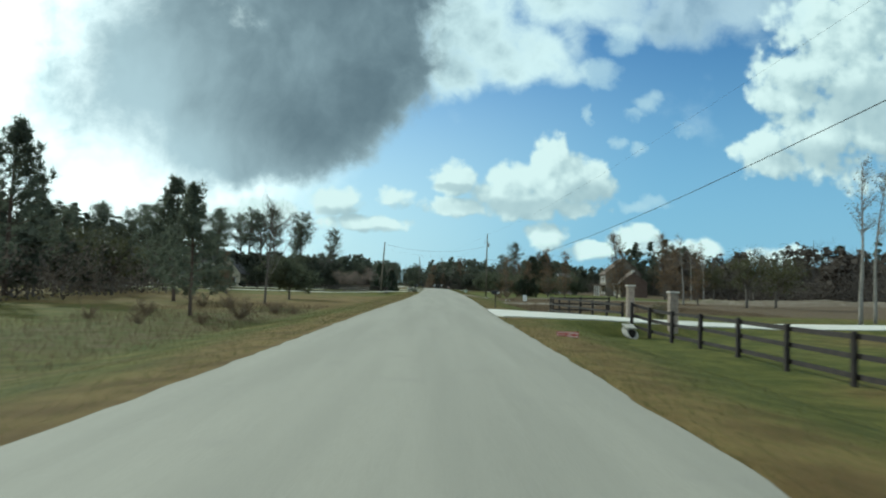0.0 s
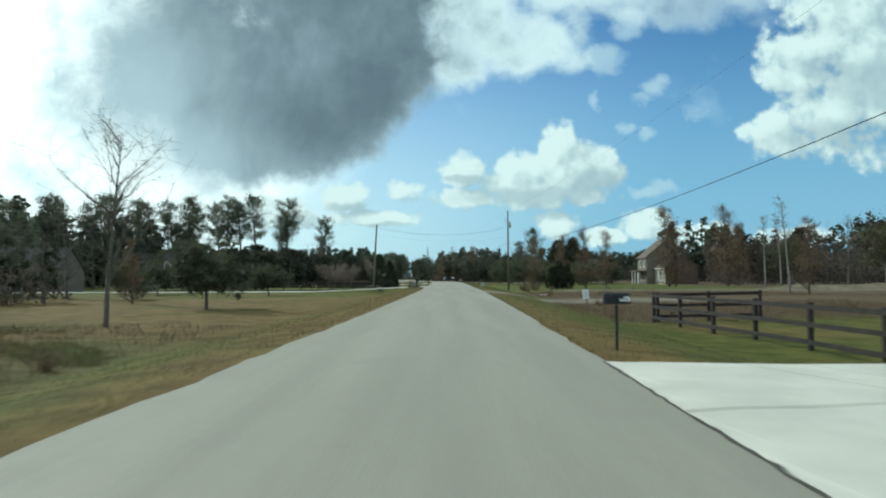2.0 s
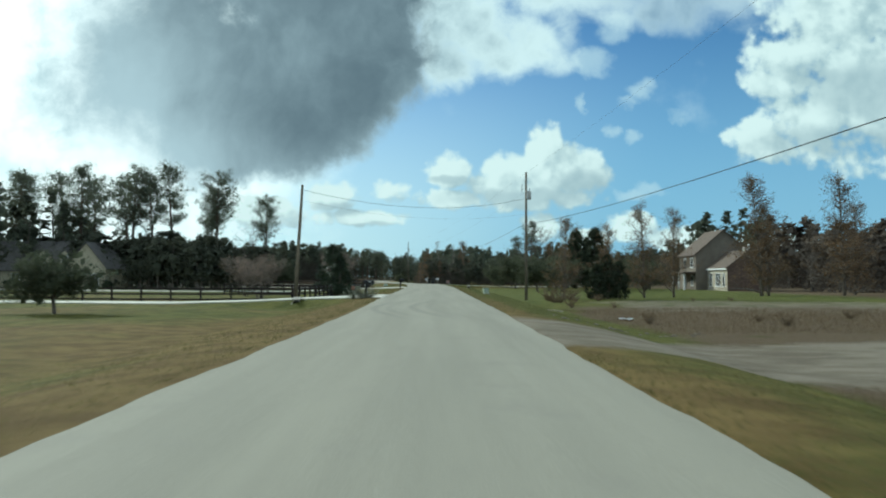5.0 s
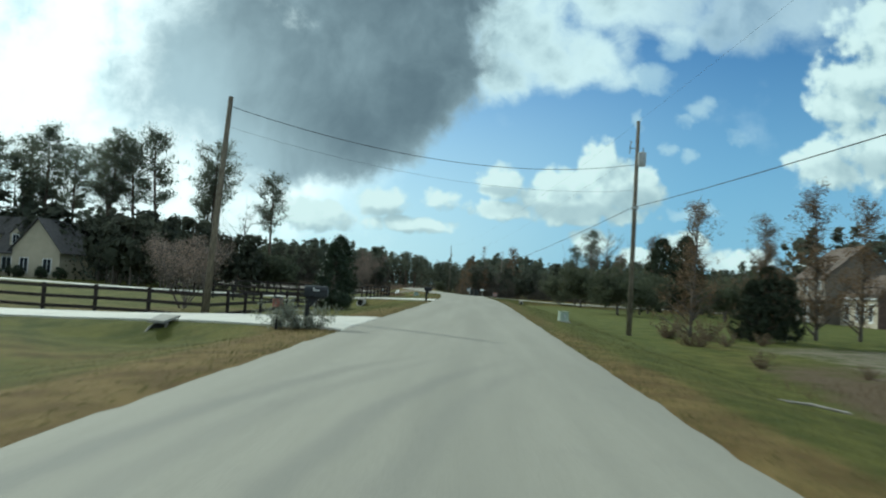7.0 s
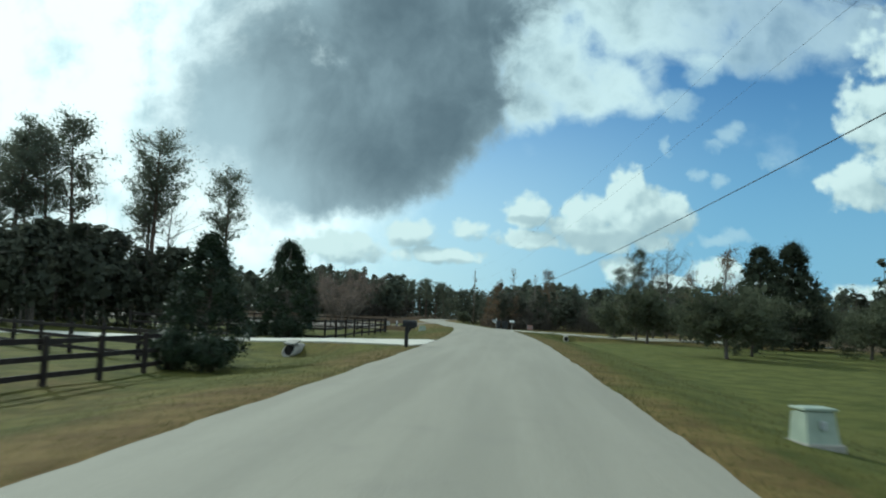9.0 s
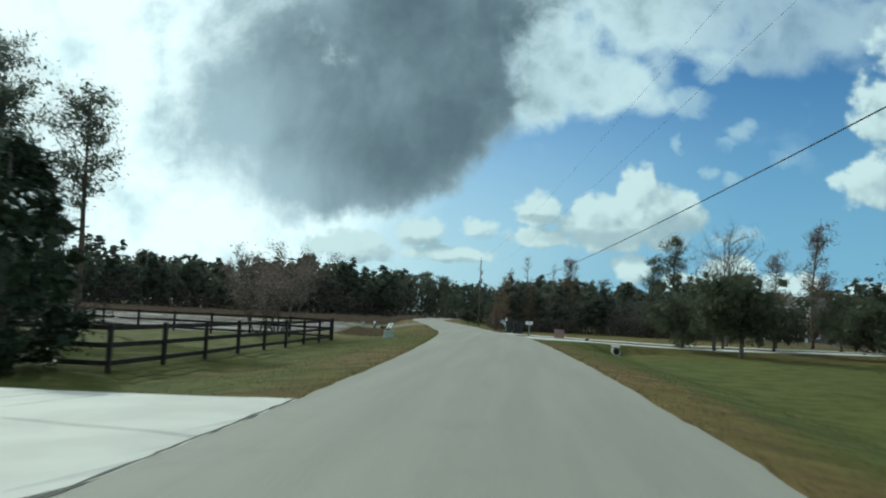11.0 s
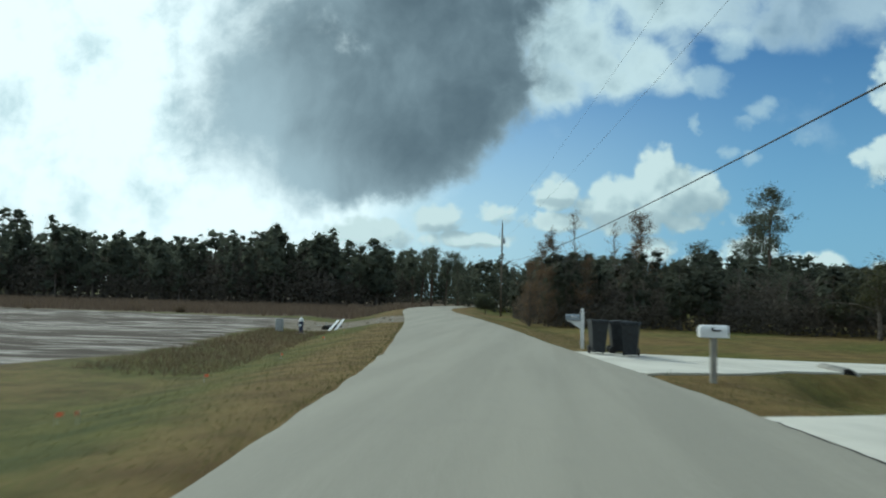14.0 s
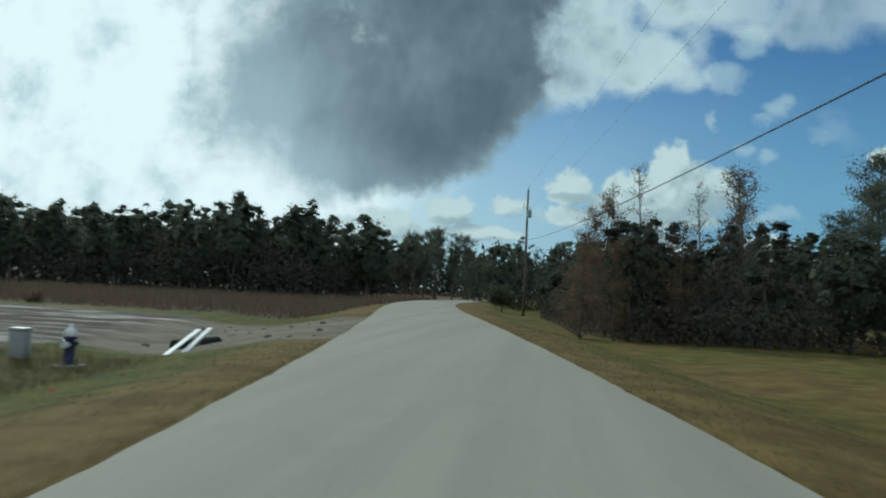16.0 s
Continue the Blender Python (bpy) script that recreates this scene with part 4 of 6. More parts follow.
TREE_KINDS = {
    "pine": (M_PINEBARK, M_PINE, "tall pine with a bare trunk and tufted crown"), "young_pine": (M_PINEBARK, M_PINE, "young cone-shaped pine standing in rough grass"),
    "oak": (M_BARK, M_OAK, "dark green live oak with a short trunk"), "olive": (M_BARK, M_OLIVE, "spreading tree with thinning olive leaves"),
    "magnolia": (M_BARK, M_MAGNOLIA, "dense glossy dark green magnolia"), "bare": (M_BARK, M_RUST, "leafless winter tree with fine grey branches"),
    "rust": (M_BARK, M_RUST, "slender tree with sparse rust-red winter leaves"), "pale": (M_PALE, M_RUST, "pale-barked slender tree nearly without leaves"),
    "myrtle": (M_BARK, M_TWIG, "many-stemmed leafless crape myrtle with reddish twigs"), "shrub": (M_BARK, M_BUSH, "loose grey-green shrub"),
    "cedar": (M_BARK, M_CEDAR, "dense dark evergreen clothed to the ground"), "hedge": (M_BARK, M_MAGNOLIA, "clipped round dark evergreen bush"), "weed": (M_BARK, M_WEED, "dry brown bush in rough grass"),
}
_grown = {}


def tree(kind, variant, x, y, h, turn=0.0, label="", group="", name=""):
    key = (kind, variant)
    wood_mat, leaf_mat, text = TREE_KINDS[kind]
    if key not in _grown:
        base_h = {"pine": 18.0, "young_pine": 7.0, "oak": 7.0, "olive": 10.0, "magnolia": 6.5, "cedar": 9.0, "bare": 9.0, "rust": 11.0, "pale": 12.0, "myrtle": 6.5, "shrub": 1.4, "hedge": 1.4, "weed": 1.4}[kind]
        wood, leaf = grow(100 + variant * 17 + len(kind), "shrub" if kind == "weed" else kind, base_h)
        _grown[key] = (wood.mesh("trunk", wood_mat, True), None if leaf is None else quads_mesh("crown", leaf, leaf_mat), base_h)
    wood, leaf, base_h = _grown[key]
    s = h / base_h
    nm = name or ("bush" if kind in ("shrub", "hedge", "weed") else "tree")
    ob = thing(nm, (x, y, gz(x, y)), label or text, "bush" if nm == "bush" else "tree", group, turn)
    for part_name, me in (("trunk", wood), ("crown", leaf)):
        if me is not None:
            o = part(part_name, me, None, ob)
            o.scale = (s, s, s)
    return ob


# kind, variant, x, y, height, turn
for spec in [
    ("young_pine", 0, -13.3, 37.2, 7.0, 0), ("young_pine", 1, -22.8, 61.0, 10.6, 40), ("young_pine", 0, -38.0, 62.0, 15.5, 120), ("young_pine", 1, -30.0, 44.0, 8.5, 10),
    ("bare", 0, -14.4, 59.0, 9.0, 0), ("oak", 0, -15.8, 76.2, 6.4, 0), ("oak", 1, -20.4, 112.0, 5.2, 70), ("oak", 2, -30.8, 99.0, 5.6, 20), ("rust", 3, -26.0, 88.0, 6.0, 20),
    ("oak", 1, -36.0, 118.0, 6.0, 200), ("olive", 0, -34.0, 74.0, 9.0, 30), ("olive", 1, -45.0, 90.0, 11.0, 80), ("bare", 1, -40.0, 104.0, 10.0, 0), ("oak", 0, -52.0, 106.0, 8.0, 10),
    ("pine", 1, -28.5, 200.0, 16.3, 50), ("pine", 2, -38.5, 203.0, 21.3, 90), ("pine", 0, -44.3, 197.3, 21.4, 140), ("pine", 1, -48.5, 199.0, 20.0, 10),
    ("pine", 2, -52.3, 198.0, 21.8, 200), ("pine", 0, -60.0, 196.0, 21.0, 250), ("pine", 1, -67.0, 204.0, 21.0, 300), ("pine", 2, -74.0, 190.0, 21.5, 20), ("pine", 0, -82.0, 200.0, 22.0, 70),
    ("pine", 1, -90.0, 188.0, 21.0, 130), ("pine", 1, -39.7, 204.5, 17.5, 60), ("pine", 0, -97.0, 205.0, 22.0, 33), ("bare", 1, -27.0, 184.0, 11.0, 60), ("pine", 1, -56.0, 206.0, 20.5, 15), ("pine", 2, -64.0, 210.0, 21.0, 75), ("pine", 0, -71.0, 199.0, 20.0, 160), ("pine", 1, -78.0, 208.0, 22.0, 220), ("pine", 2, -86.0, 203.0, 21.0, 310), ("pine", 0, -104.0, 199.0, 21.0, 95), ("pine", 2, -112.0, 204.0, 22.0, 145), ("pine", 1, -120.0, 196.0, 21.0, 40),
    ("magnolia", 0, -9.1, 151.0, 4.7, 0), ("magnolia", 1, -13.0, 172.8, 6.4, 60), ("hedge", 0, -14.7, 171.2, 1.4, 0), ("hedge", 1, -12.5, 171.2, 1.75, 70), ("hedge", 0, -8.0, 149.0, 1.3, 30), ("hedge", 1, -9.5, 149.2, 1.4, 0),
    ("oak", 0, -22.0, 183.5, 6.2, 15), ("oak", 2, -25.5, 186.0, 7.0, 100), ("myrtle", 0, -16.4, 206.4, 8.2, 0), ("myrtle", 1, -15.9, 201.0, 6.2, 90), ("myrtle", 0, -14.8, 137.5, 5.0, 30), ("myrtle", 1, -18.5, 147.0, 5.4, 200),
    ("rust", 0, 14.5, 142.0, 9.2, 0), ("rust", 1, 23.9, 146.3, 11.2, 0), ("rust", 2, 27.7, 148.1, 10.6, 50), ("rust", 0, 40.6, 155.0, 16.0, 90), ("rust", 1, 42.2, 156.5, 13.0, 10), ("rust", 2, 51.9, 157.1, 16.2, 10), ("rust", 0, 55.0, 160.0, 13.0, 200),
    ("pale", 0, 31.4, 50.8, 13.0, 0), ("pale", 1, 34.5, 54.0, 12.5, 80), ("pale", 0, 37.2, 104.0, 11.0, 120), ("pale", 1, 54.2, 147.2, 12.5, 10), ("pale", 0, 57.0, 147.6, 13.0, 70), ("rust", 2, 39.5, 104.5, 9.0, 44),
    ("olive", 0, 44.0, 98.0, 10.5, 0), ("olive", 1, 50.0, 102.0, 10.0, 120), ("olive", 0, 60.0, 150.0, 11.0, 200), ("bare", 0, 64.0, 140.0, 11.0, 0),
    ("cedar", 1, 17.4, 140.2, 3.5, 0), ("cedar", 0, 18.6, 141.0, 4.3, 120), ("cedar", 1, 20.0, 141.8, 3.7, 60), ("rust", 2, 19.4, 143.5, 8.4, 33), ("rust", 1, 18.2, 141.0, 6.5, 150), ("oak", 1, 17.2, 177.4, 7.6, 0), ("oak", 2, 21.1, 184.0, 6.8, 50), ("oak", 0, 17.4, 206.4, 8.2, 20), ("oak", 2, 14.9, 213.4, 6.2, 0), ("olive", 0, 17.6, 214.0, 7.4, 140), ("bare", 0, 28.9, 248.7, 15.0, 40), ("rust", 1, 35.6, 240.1, 16.0, 75), ("oak", 0, 20.5, 222.0, 6.0, 80), ("oak", 1, 24.0, 219.0, 6.8, 160), ("cedar", 0, 28.6, 203.5, 10.6, 130), ("cedar", 1, 32.6, 206.0, 11.4, 40), ("oak", 2, 33.0, 190.0, 7.0, 90),
    ("rust", 0, 11.0, 278.4, 14.0, 60), ("rust", 1, 1.1, 272.2, 10.8, 0), ("pale", 1, 3.7, 279.0, 13.2, 0), ("rust", 2, -0.6, 275.0, 9.6, 90), ("pale", 0, 8.0, 279.0, 12.0, 50), ("rust", 2, 9.2, 276.0, 10.5, 150),
    ("pine", 0, 35.8, 315.0, 21.0, 0), ("pine", 2, 16.2, 274.0, 8.8, 30), ("pine", 1, 28.5, 300.0, 15.0, 80), ("rust", 0, -1.6, 264.5, 7.0, 20), ("rust", 1, 0.2, 263.2, 6.4, 80), ("bare", 0, 1.8, 263.5, 6.6, 50), ("rust", 2, 3.4, 262.4, 7.2, 200), ("bare", 1, 7.0, 262.5, 6.6, 300), ("oak", 0, -8.6, 306.0, 4.4, 0), ("pine", 0, -25.0, 346.0, 12.0, 10), ("pine", 1, -22.5, 343.0, 12.6, 70), ("pine", 2, -20.0, 347.0, 12.2, 130), ("pine", 0, -17.6, 350.0, 11.6, 190), ("pine", 1, -23.5, 351.0, 13.0, 250), ("pine", 2, -27.5, 350.0, 12.4, 310), ("olive", 0, 24.0, 252.0, 8.0, 60),
    ("bare", 1, 22.0, 226.0, 11.0, 0), ("oak", 1, 24.5, 229.0, 6.5, 10), ("oak", 0, 33.5, 228.0, 7.5, 200), ("oak", 2, 38.0, 230.0, 8.0, 100), ("oak", 0, 42.0, 222.0, 8.0, 300), ("oak", 1, 30.0, 212.0, 7.0, 20), ("oak", 2, 36.0, 208.0, 7.5, 70), ("oak", 0, 24.0, 192.0, 7.0, 170), ("oak", 1, 29.0, 178.0, 7.0, 250), ("oak", 2, 40.0, 196.0, 8.0, 33), ("rust", 1, 28.0, 230.0, 11.0, 40), ("olive", 0, 26.5, 262.0, 6.5, 0),
]:
    tree(*spec)

tree("olive", 1, 14.4, 43.8, 1.9, 0, "small broad-headed sapling planted in the lawn")
tree("shrub", 0, -3.4, 118.1, 1.0, 0, "loose flowering bush round the mailbox post")
tree("shrub", 1, -4.1, 118.4, 0.8, 90, "loose flowering bush round the mailbox post")
tree("shrub", 2, -2.95, 118.3, 0.75, 10, "loose flowering bush round the mailbox post")
_rng = np.random.default_rng(11)
for _i in range(46):
    _zone = _i % 5
    if _zone == 0:
        _x, _y = _rng.uniform(-17, -8.5), _rng.uniform(20, 56)
    elif _zone == 1:
        _x, _y = _rng.uniform(8.5, 30), _rng.uniform(62, 82)
    elif _zone == 2:
        _x, _y = _rng.uniform(10.5, 30), _rng.uniform(101, 140)
    elif _zone == 3:
        _x, _y = _rng.uniform(-60, -24), _rng.uniform(262, 285)
    else:
        _x, _y = _rng.uniform(12.0, 19.0), _rng.uniform(134, 144)
    tree("weed", _i % 3, float(_x), float(_y), float(_rng.uniform(0.3, 0.7) if _zone in (1, 2) else _rng.uniform(0.6, 1.3)), _i * 37.0)


# ---- woods too dense to count ----
def woods(name, line, depth, count, h, mats, label, seed, under=1.0, leaf=0.55, per=150, pines=0.5, bare=0.0):
    """A belt of trees behind a line on the plan: trunks, crowns and undergrowth. pines, bare: their shares of the trees; per: leaves to a crown."""
    rng = np.random.default_rng(seed)
    line = np.array(line, float)
    seg = np.r_[0, np.cumsum(np.hypot(*np.diff(line, axis=0).T))]
    wood, crowns, low = Shape(), [], []
    for i in range(count):
        s = rng.uniform(0, seg[-1])
        x, y = np.interp(s, seg, line[:, 0]), np.interp(s, seg, line[:, 1])
        j = min(np.searchsorted(seg, s, side="right") - 1, len(line) - 2)
        t = (line[j + 1] - line[j]) / np.linalg.norm(line[j + 1] - line[j])
        off = depth * rng.random() ** 1.3
        x, y = x - t[1] * off, y + t[0] * off
        z = gz(x, y)
        th = h * rng.uniform(0.78, 1.08) * (0.94 + 0.12 * math.sin(s * 0.11 + seed))
        draw = rng.random()
        is_pine, is_bare = draw < pines, draw > 1 - bare
        top = np.array((x + rng.normal(0, 0.25), y + rng.normal(0, 0.25), z + th * 0.97))
        foot = np.array((x, y, z - 0.2))
        mid = (foot + top) / 2 + rng.normal(0, 0.12, 3)
        wood.tube([foot, mid, top], [0.010 * th + 0.03, 0.007 * th + 0.02, 0.02], 5)
        if is_pine:
            k = 30
            f0 = rng.uniform(0.10, 0.34)
            f = f0 + (1 - f0) * rng.random(k) ** 0.85
            g = (1 - f) / (1 - f0)
            r = th * (0.012 + 0.125 * np.sin(np.clip(g * 0.85 + 0.06, 0, 1) * 2.7)) * rng.uniform(0.25, 1.15, k)
            size = th * rng.uniform(0.028, 0.052, (k, 1)) * (0.75 + 0.5 * np.sqrt(g)[:, None]) * (1, 1, 0.75)
        elif is_bare:
            k = 34
            f = rng.uniform(0.35, 1.0, k)
            r = th * 0.17 * np.sqrt(np.clip(1.25 - f, 0, 1)) * rng.uniform(0.1, 1.1, k)
            size = th * rng.uniform(0.03, 0.06, (k, 1)) * (1, 1, 1.3)
        else:
            k = 34
            f = rng.uniform(0.22, 0.97, k)
            r = th * 0.25 * np.sqrt(np.clip(np.sin(f * 3.0), 0, 1)) * rng.uniform(0.35, 1.05, k)
            size = th * rng.uniform(0.045, 0.085, (k, 1)) * (1, 1, 0.8)
        a = rng.uniform(0, 6.283, k)
        axis = foot + (top - foot) * f[:, None]
        cc = axis + np.stack([np.cos(a) * r, np.sin(a) * r, 0.25 * r], -1)
        n = int(per * rng.uniform(0.75, 1.1) * (0.45 if is_bare else 1.0))
        pick = rng.integers(0, k, n)
        pts = cc[pick] + rng.normal(size=(n, 3)) * 0.62 * size[pick]
        if is_bare:
            for q, b in list(zip(cc, axis))[:9]:
                wood.tube([b - (0, 0, 0.12 * th), (b + q) / 2 - (0, 0, 0.03 * th), q], [0.05, 0.03, 0.012], 3, cap=False)
            crowns.append(leaf_quads(rng, pts, leaf * 2.2, leaf * 0.10, 0.9))
            crowns.append(leaf_quads(rng, pts[: n // 6], leaf * 0.45, leaf * 0.35, 0.0))
        else:
            heart_of = foot + (top - foot) * (0.6 if is_pine else 0.5)
            out = (pts - heart_of) / th * 2.5 + (pts - cc[pick]) / size[pick] * 0.5
            crowns.append(facing_quads(rng, pts, out, leaf, leaf * (0.45 if is_pine else 0.62), 0.5))
            inner = axis + (cc - axis) * 0.8
            heart = np.repeat(inner, 4, 0) + rng.normal(0, 0.4, (4 * k, 3)) * np.repeat(size, 4, 0)
            wide = float(size[:, 0].mean())
            crowns.append(facing_quads(rng, heart, heart - heart_of, wide * 2.1, wide * 1.5, 0.35))
    m = int(seg[-1] * under * h * 0.5 * 2.2 / (0.36 * leaf * leaf))
    if m:
        s = rng.uniform(0, seg[-1], m)
        x, y = np.interp(s, seg, line[:, 0]), np.interp(s, seg, line[:, 1])
        j = np.minimum(np.searchsorted(seg, s, side="right") - 1, len(line) - 2)
        t = np.diff(line, axis=0)[j]
        t /= np.linalg.norm(t, axis=1)[:, None]
        off = rng.random(m) ** 1.5 * min(depth, 14)
        x, y = x - t[:, 1] * off, y + t[:, 0] * off
        rise = np.abs(np.sin(s * 0.23 + off * 0.9) * np.sin(s * 0.071 + 1)) + 0.35 * np.abs(np.sin(s * 0.83 + off * 1.7))
        hh = (0.36 + 0.34 * rise) * h * (0.55 + 0.45 * np.clip(off / 5, 0, 1))
        c = np.stack([x, y, ground_z(x, y) + hh * rng.random(m) ** 0.8], -1)
        low = facing_quads(rng, c, np.stack([t[:, 1], -t[:, 0], np.full(m, 0.35)], -1), leaf * 1.15, leaf * 0.75, 0.6)
    base = thing(name, (0, 0, 0), label, "woods")
    base["kind"] = "stuff"
    tagged(part("trunks", wood, M_BARK, base), kind="stuff")
    tagged(part("crowns", quads_mesh("crowns", np.concatenate(crowns), mats[0]), None, base), kind="stuff")
    if m:
        tagged(part("undergrowth", quads_mesh("undergrowth", low, mats[1]), None, base), kind="stuff")
    return base


woods("woods", [(37, 268), (32, 262), (28, 258), (19, 256), (12, 260), (6, 260), (1, 262), (-1.5, 270), (-4, 292), (-4, 330)][::-1], 30, 160, 6.8, (M_MIXED, M_THICKET), "dense dark mixed woodland edge beside the road", 1, 1.4, 0.22, 820, 0.25, 0.2)
woods("woods", [(95, 292), (60, 298), (22, 304)][::-1], 20, 70, 10.0, (M_MIXED, M_THICKET), "dark woodland behind the porched house", 15, 0.8, 0.42, 420, 0.5, 0.1)
woods("woods", [(150, 236), (95, 240), (68, 248), (58, 262)][::-1], 30, 130, 9.5, (M_MIXED, M_THICKET), "dense dark mixed woodland behind the lawn", 2, 1.0, 0.42, 420, 0.4, 0.15)
woods("woods", [(320, 120), (240, 165), (170, 185), (110, 205), (70, 212)][::-1], 30, 230, 16.5, (M_BROWNWOOD, M_BROWNWOOD), "brown leafless winter woodland beyond the field", 3, 1.4, 0.58, 340, 0.3, 0.35)
woods("woods", [(340, 160), (260, 200), (180, 222), (112, 240), (66, 250)][::-1], 30, 110, 19.0, (M_PINE, M_THICKET), "dark pines rising behind the winter woodland", 12, 0.0, 0.55, 380, 0.95)
woods("woods", [(230, 90), (150, 135), (100, 160), (58, 176)][::-1], 14, 90, 11.0, (M_BROWNWOOD, M_BROWNWOOD), "brown leafless winter thicket beside the house", 9, 1.0, 0.45, 340, 0.0, 0.4)
woods("woods", [(-26, 345), (-36, 318), (-60, 312), (-100, 316), (-190, 322)][::-1], 45, 430, 14.2, (M_PINE, M_THICKET), "dark pine woodland behind the sandy plot", 4, 1.3, 0.46, 600, 0.9)
woods("woods", [(-106, 322), (-140, 324), (-200, 326)][::-1], 22, 44, 23.0, (M_PINE, M_THICKET), "taller pines rising over the pine woodland", 14, 0.0, 0.46, 600, 1.0)
woods("woods", [(-120, 212), (-84, 211), (-62, 208), (-47, 201), (-36, 192), (-24, 182)][::-1], 16, 170, 9.0, (M_MIXED, M_MIXED), "dark woodland behind the cream house", 5, 1.1, 0.45, 400, 0.3)
woods("woods", [(-135, 200), (-60, 206)][::-1], 26, 40, 20.0, (M_PINE, M_MIXED), "tall pines rising behind the cream house", 10, 0.0, 0.45, 620, 1.0)
woods("woods", [(-110, -40), (-100, 60), (-88, 130), (-96, 200)][::-1], 30, 150, 15.0, (M_MIXED, M_BROWNWOOD), "mixed pine woodland at the far side of the field", 6, 1.0, 0.55, 380, 0.6, 0.2)
woods("woods", [(-40, 20), (-40, 60), (-44, 92), (-58, 112)][::-1], 10, 60, 6.5, (M_MIXED, M_BROWNWOOD), "tangled thicket at the edge of the yard", 11, 0.8, 0.33, 420, 0.3, 0.35)
woods("woods", [(-110, 440), (-60, 445), (-20, 452), (0, 445), (60, 420), (150, 380)], 50, 330, 18.0, (M_PINE, M_MIXED), "tall pine woodland closing the end of the road", 7, 1.0, 0.65, 380, 0.85)
woods("woods", [(-18, 330), (-4, 345), (10, 372), (40, 400), (90, 420)][::-1], 14, 90, 12.0, (M_PINE, M_MIXED), "woodland on the outside of the bend", 8, 1.0, 0.42, 400, 0.5, 0.15)


# ---- grass and weeds ----
def blades(name, n, zone, height, width, mat, label, seed):
    rng = np.random.default_rng(seed)
    x, y = zone(rng, n)
    s = np.abs(x - road_x(y)) - HALF
    keep = (s > 0.03) & (near_drive(x, y) > 0.05)
    sand_r = (x > 3) & (y > 84) & (y < 98) & (x < 26)
    sand_l = (y > 241) & (y < 259) & (x < road_x(y))
    keep &= ~sand_r & ~sand_l
    x, y = x[keep], y[keep]
    n = len(x)
    z = ground_z(x, y) - 0.01
    a = rng.uniform(0, 6.283, n)
    hh = height * rng.uniform(0.5, 1.4, n)
    lean = rng.normal(0, 0.35, (n, 2)) * hh[:, None]
    w = np.stack([np.cos(a), np.sin(a)], -1) * width * 0.5
    p = np.stack([x, y], -1)
    q = np.zeros((n, 4, 3))
    q[:, 0, :2], q[:, 1, :2], q[:, 2, :2], q[:, 3, :2] = p - w, p + w, p + lean + w * 0.3, p + lean - w * 0.3
    q[:, 0, 2] = q[:, 1, 2] = z
    q[:, 2, 2] = q[:, 3, 2] = z + hh
    ob = new(name, quads_mesh(name, q, mat))
    tagged(ob, label, "grass", kind="stuff")


def verge(rng, n):
    y = rng.uniform(2, 262, n)
    side = np.where(rng.random(n) < 0.5, -1, 1)
    e = 0.05 + rng.random(n) ** 1.5 * 6.0
    return road_x(y) + side * (HALF + e), y


def lot(x0, x1, y0, y1):
    return lambda rng, n: (rng.uniform(x0, x1, n), rng.uniform(y0, y1, n))


blades("grass", 30000, verge, 0.10, 0.010, M_TURF, "longer tufts in the verge grass", 27)
blades("grass", 85000, verge, 0.038, 0.020, M_TURF, "short mown verge grass, green and straw", 21)
blades("weeds", 26000, lot(8.5, 32, 62, 84), 0.22, 0.014, M_WEED, "dead brown weeds on the rough lot", 22)
blades("weeds", 24000, lot(10.0, 40, 99, 121), 0.17, 0.014, M_WEED, "dead brown weeds on the rough lot", 23)
blades("weeds", 7000, lot(-19, -8.5, 14, 60), 0.24, 0.018, M_WEED, "brown weeds along the ditch", 24)


def ditch_side(rng, n):
    y = rng.uniform(215, 241, n)
    far = 11.9
    return road_x(y) - 7.5 - rng.random(n) ** 0.8 * (far - 7.5), y


blades("weeds", 8000, ditch_side, 0.20, 0.016, M_WEED, "brown weeds along the ditch", 25)
blades("weeds", 50000, lot(-120, -18, 265, 322), 0.7, 0.06, M_BROOM, "tall red-brown broom grass before the pines", 26)


# ---- gateway ----
def pillar(x, y):
    g = gz(x, y)
    p = thing("gate_pillar", (x, y, g), "square tan stone gate pillar with a flat cap", "pillar", "gate pillars")
    p.scale = (0.7, 0.7, 1.02)
    part("core", Shape().box((-0.26, -0.26, -0.3), (0.26, 0.26, 1.90), bevel=0.01), M_MORTAR, p)
    part("cap", Shape().box((-0.38, -0.38, 1.90), (0.38, 0.38, 1.985), bevel=0.02), M_CAP, p)
    rng = random.Random(int(x * 10 + y))
    z = 0.0
    while z < 1.87:
        hgt = min(rng.choice((0.10, 0.14, 0.18)), 1.90 - z)
        for face in range(4):
            u = -0.29
            while u < 0.26:
                wd = min(rng.uniform(0.14, 0.30), 0.29 - u)
                if 0.29 - u - wd < 0.1:
                    wd = 0.29 - u
                d = rng.uniform(0.02, 0.05)
                o = part("stone", Shape().box((u + 0.008, -0.26 - d, z + 0.008), (u + wd - 0.008, -0.257, z + hgt - 0.008), bevel=0.008), M_STONE, p)
                o.rotation_euler = (0, 0, face * math.pi / 2)
                u += wd
        z += hgt


pillar(11.72, 34.0)
pillar(11.68, 41.5)


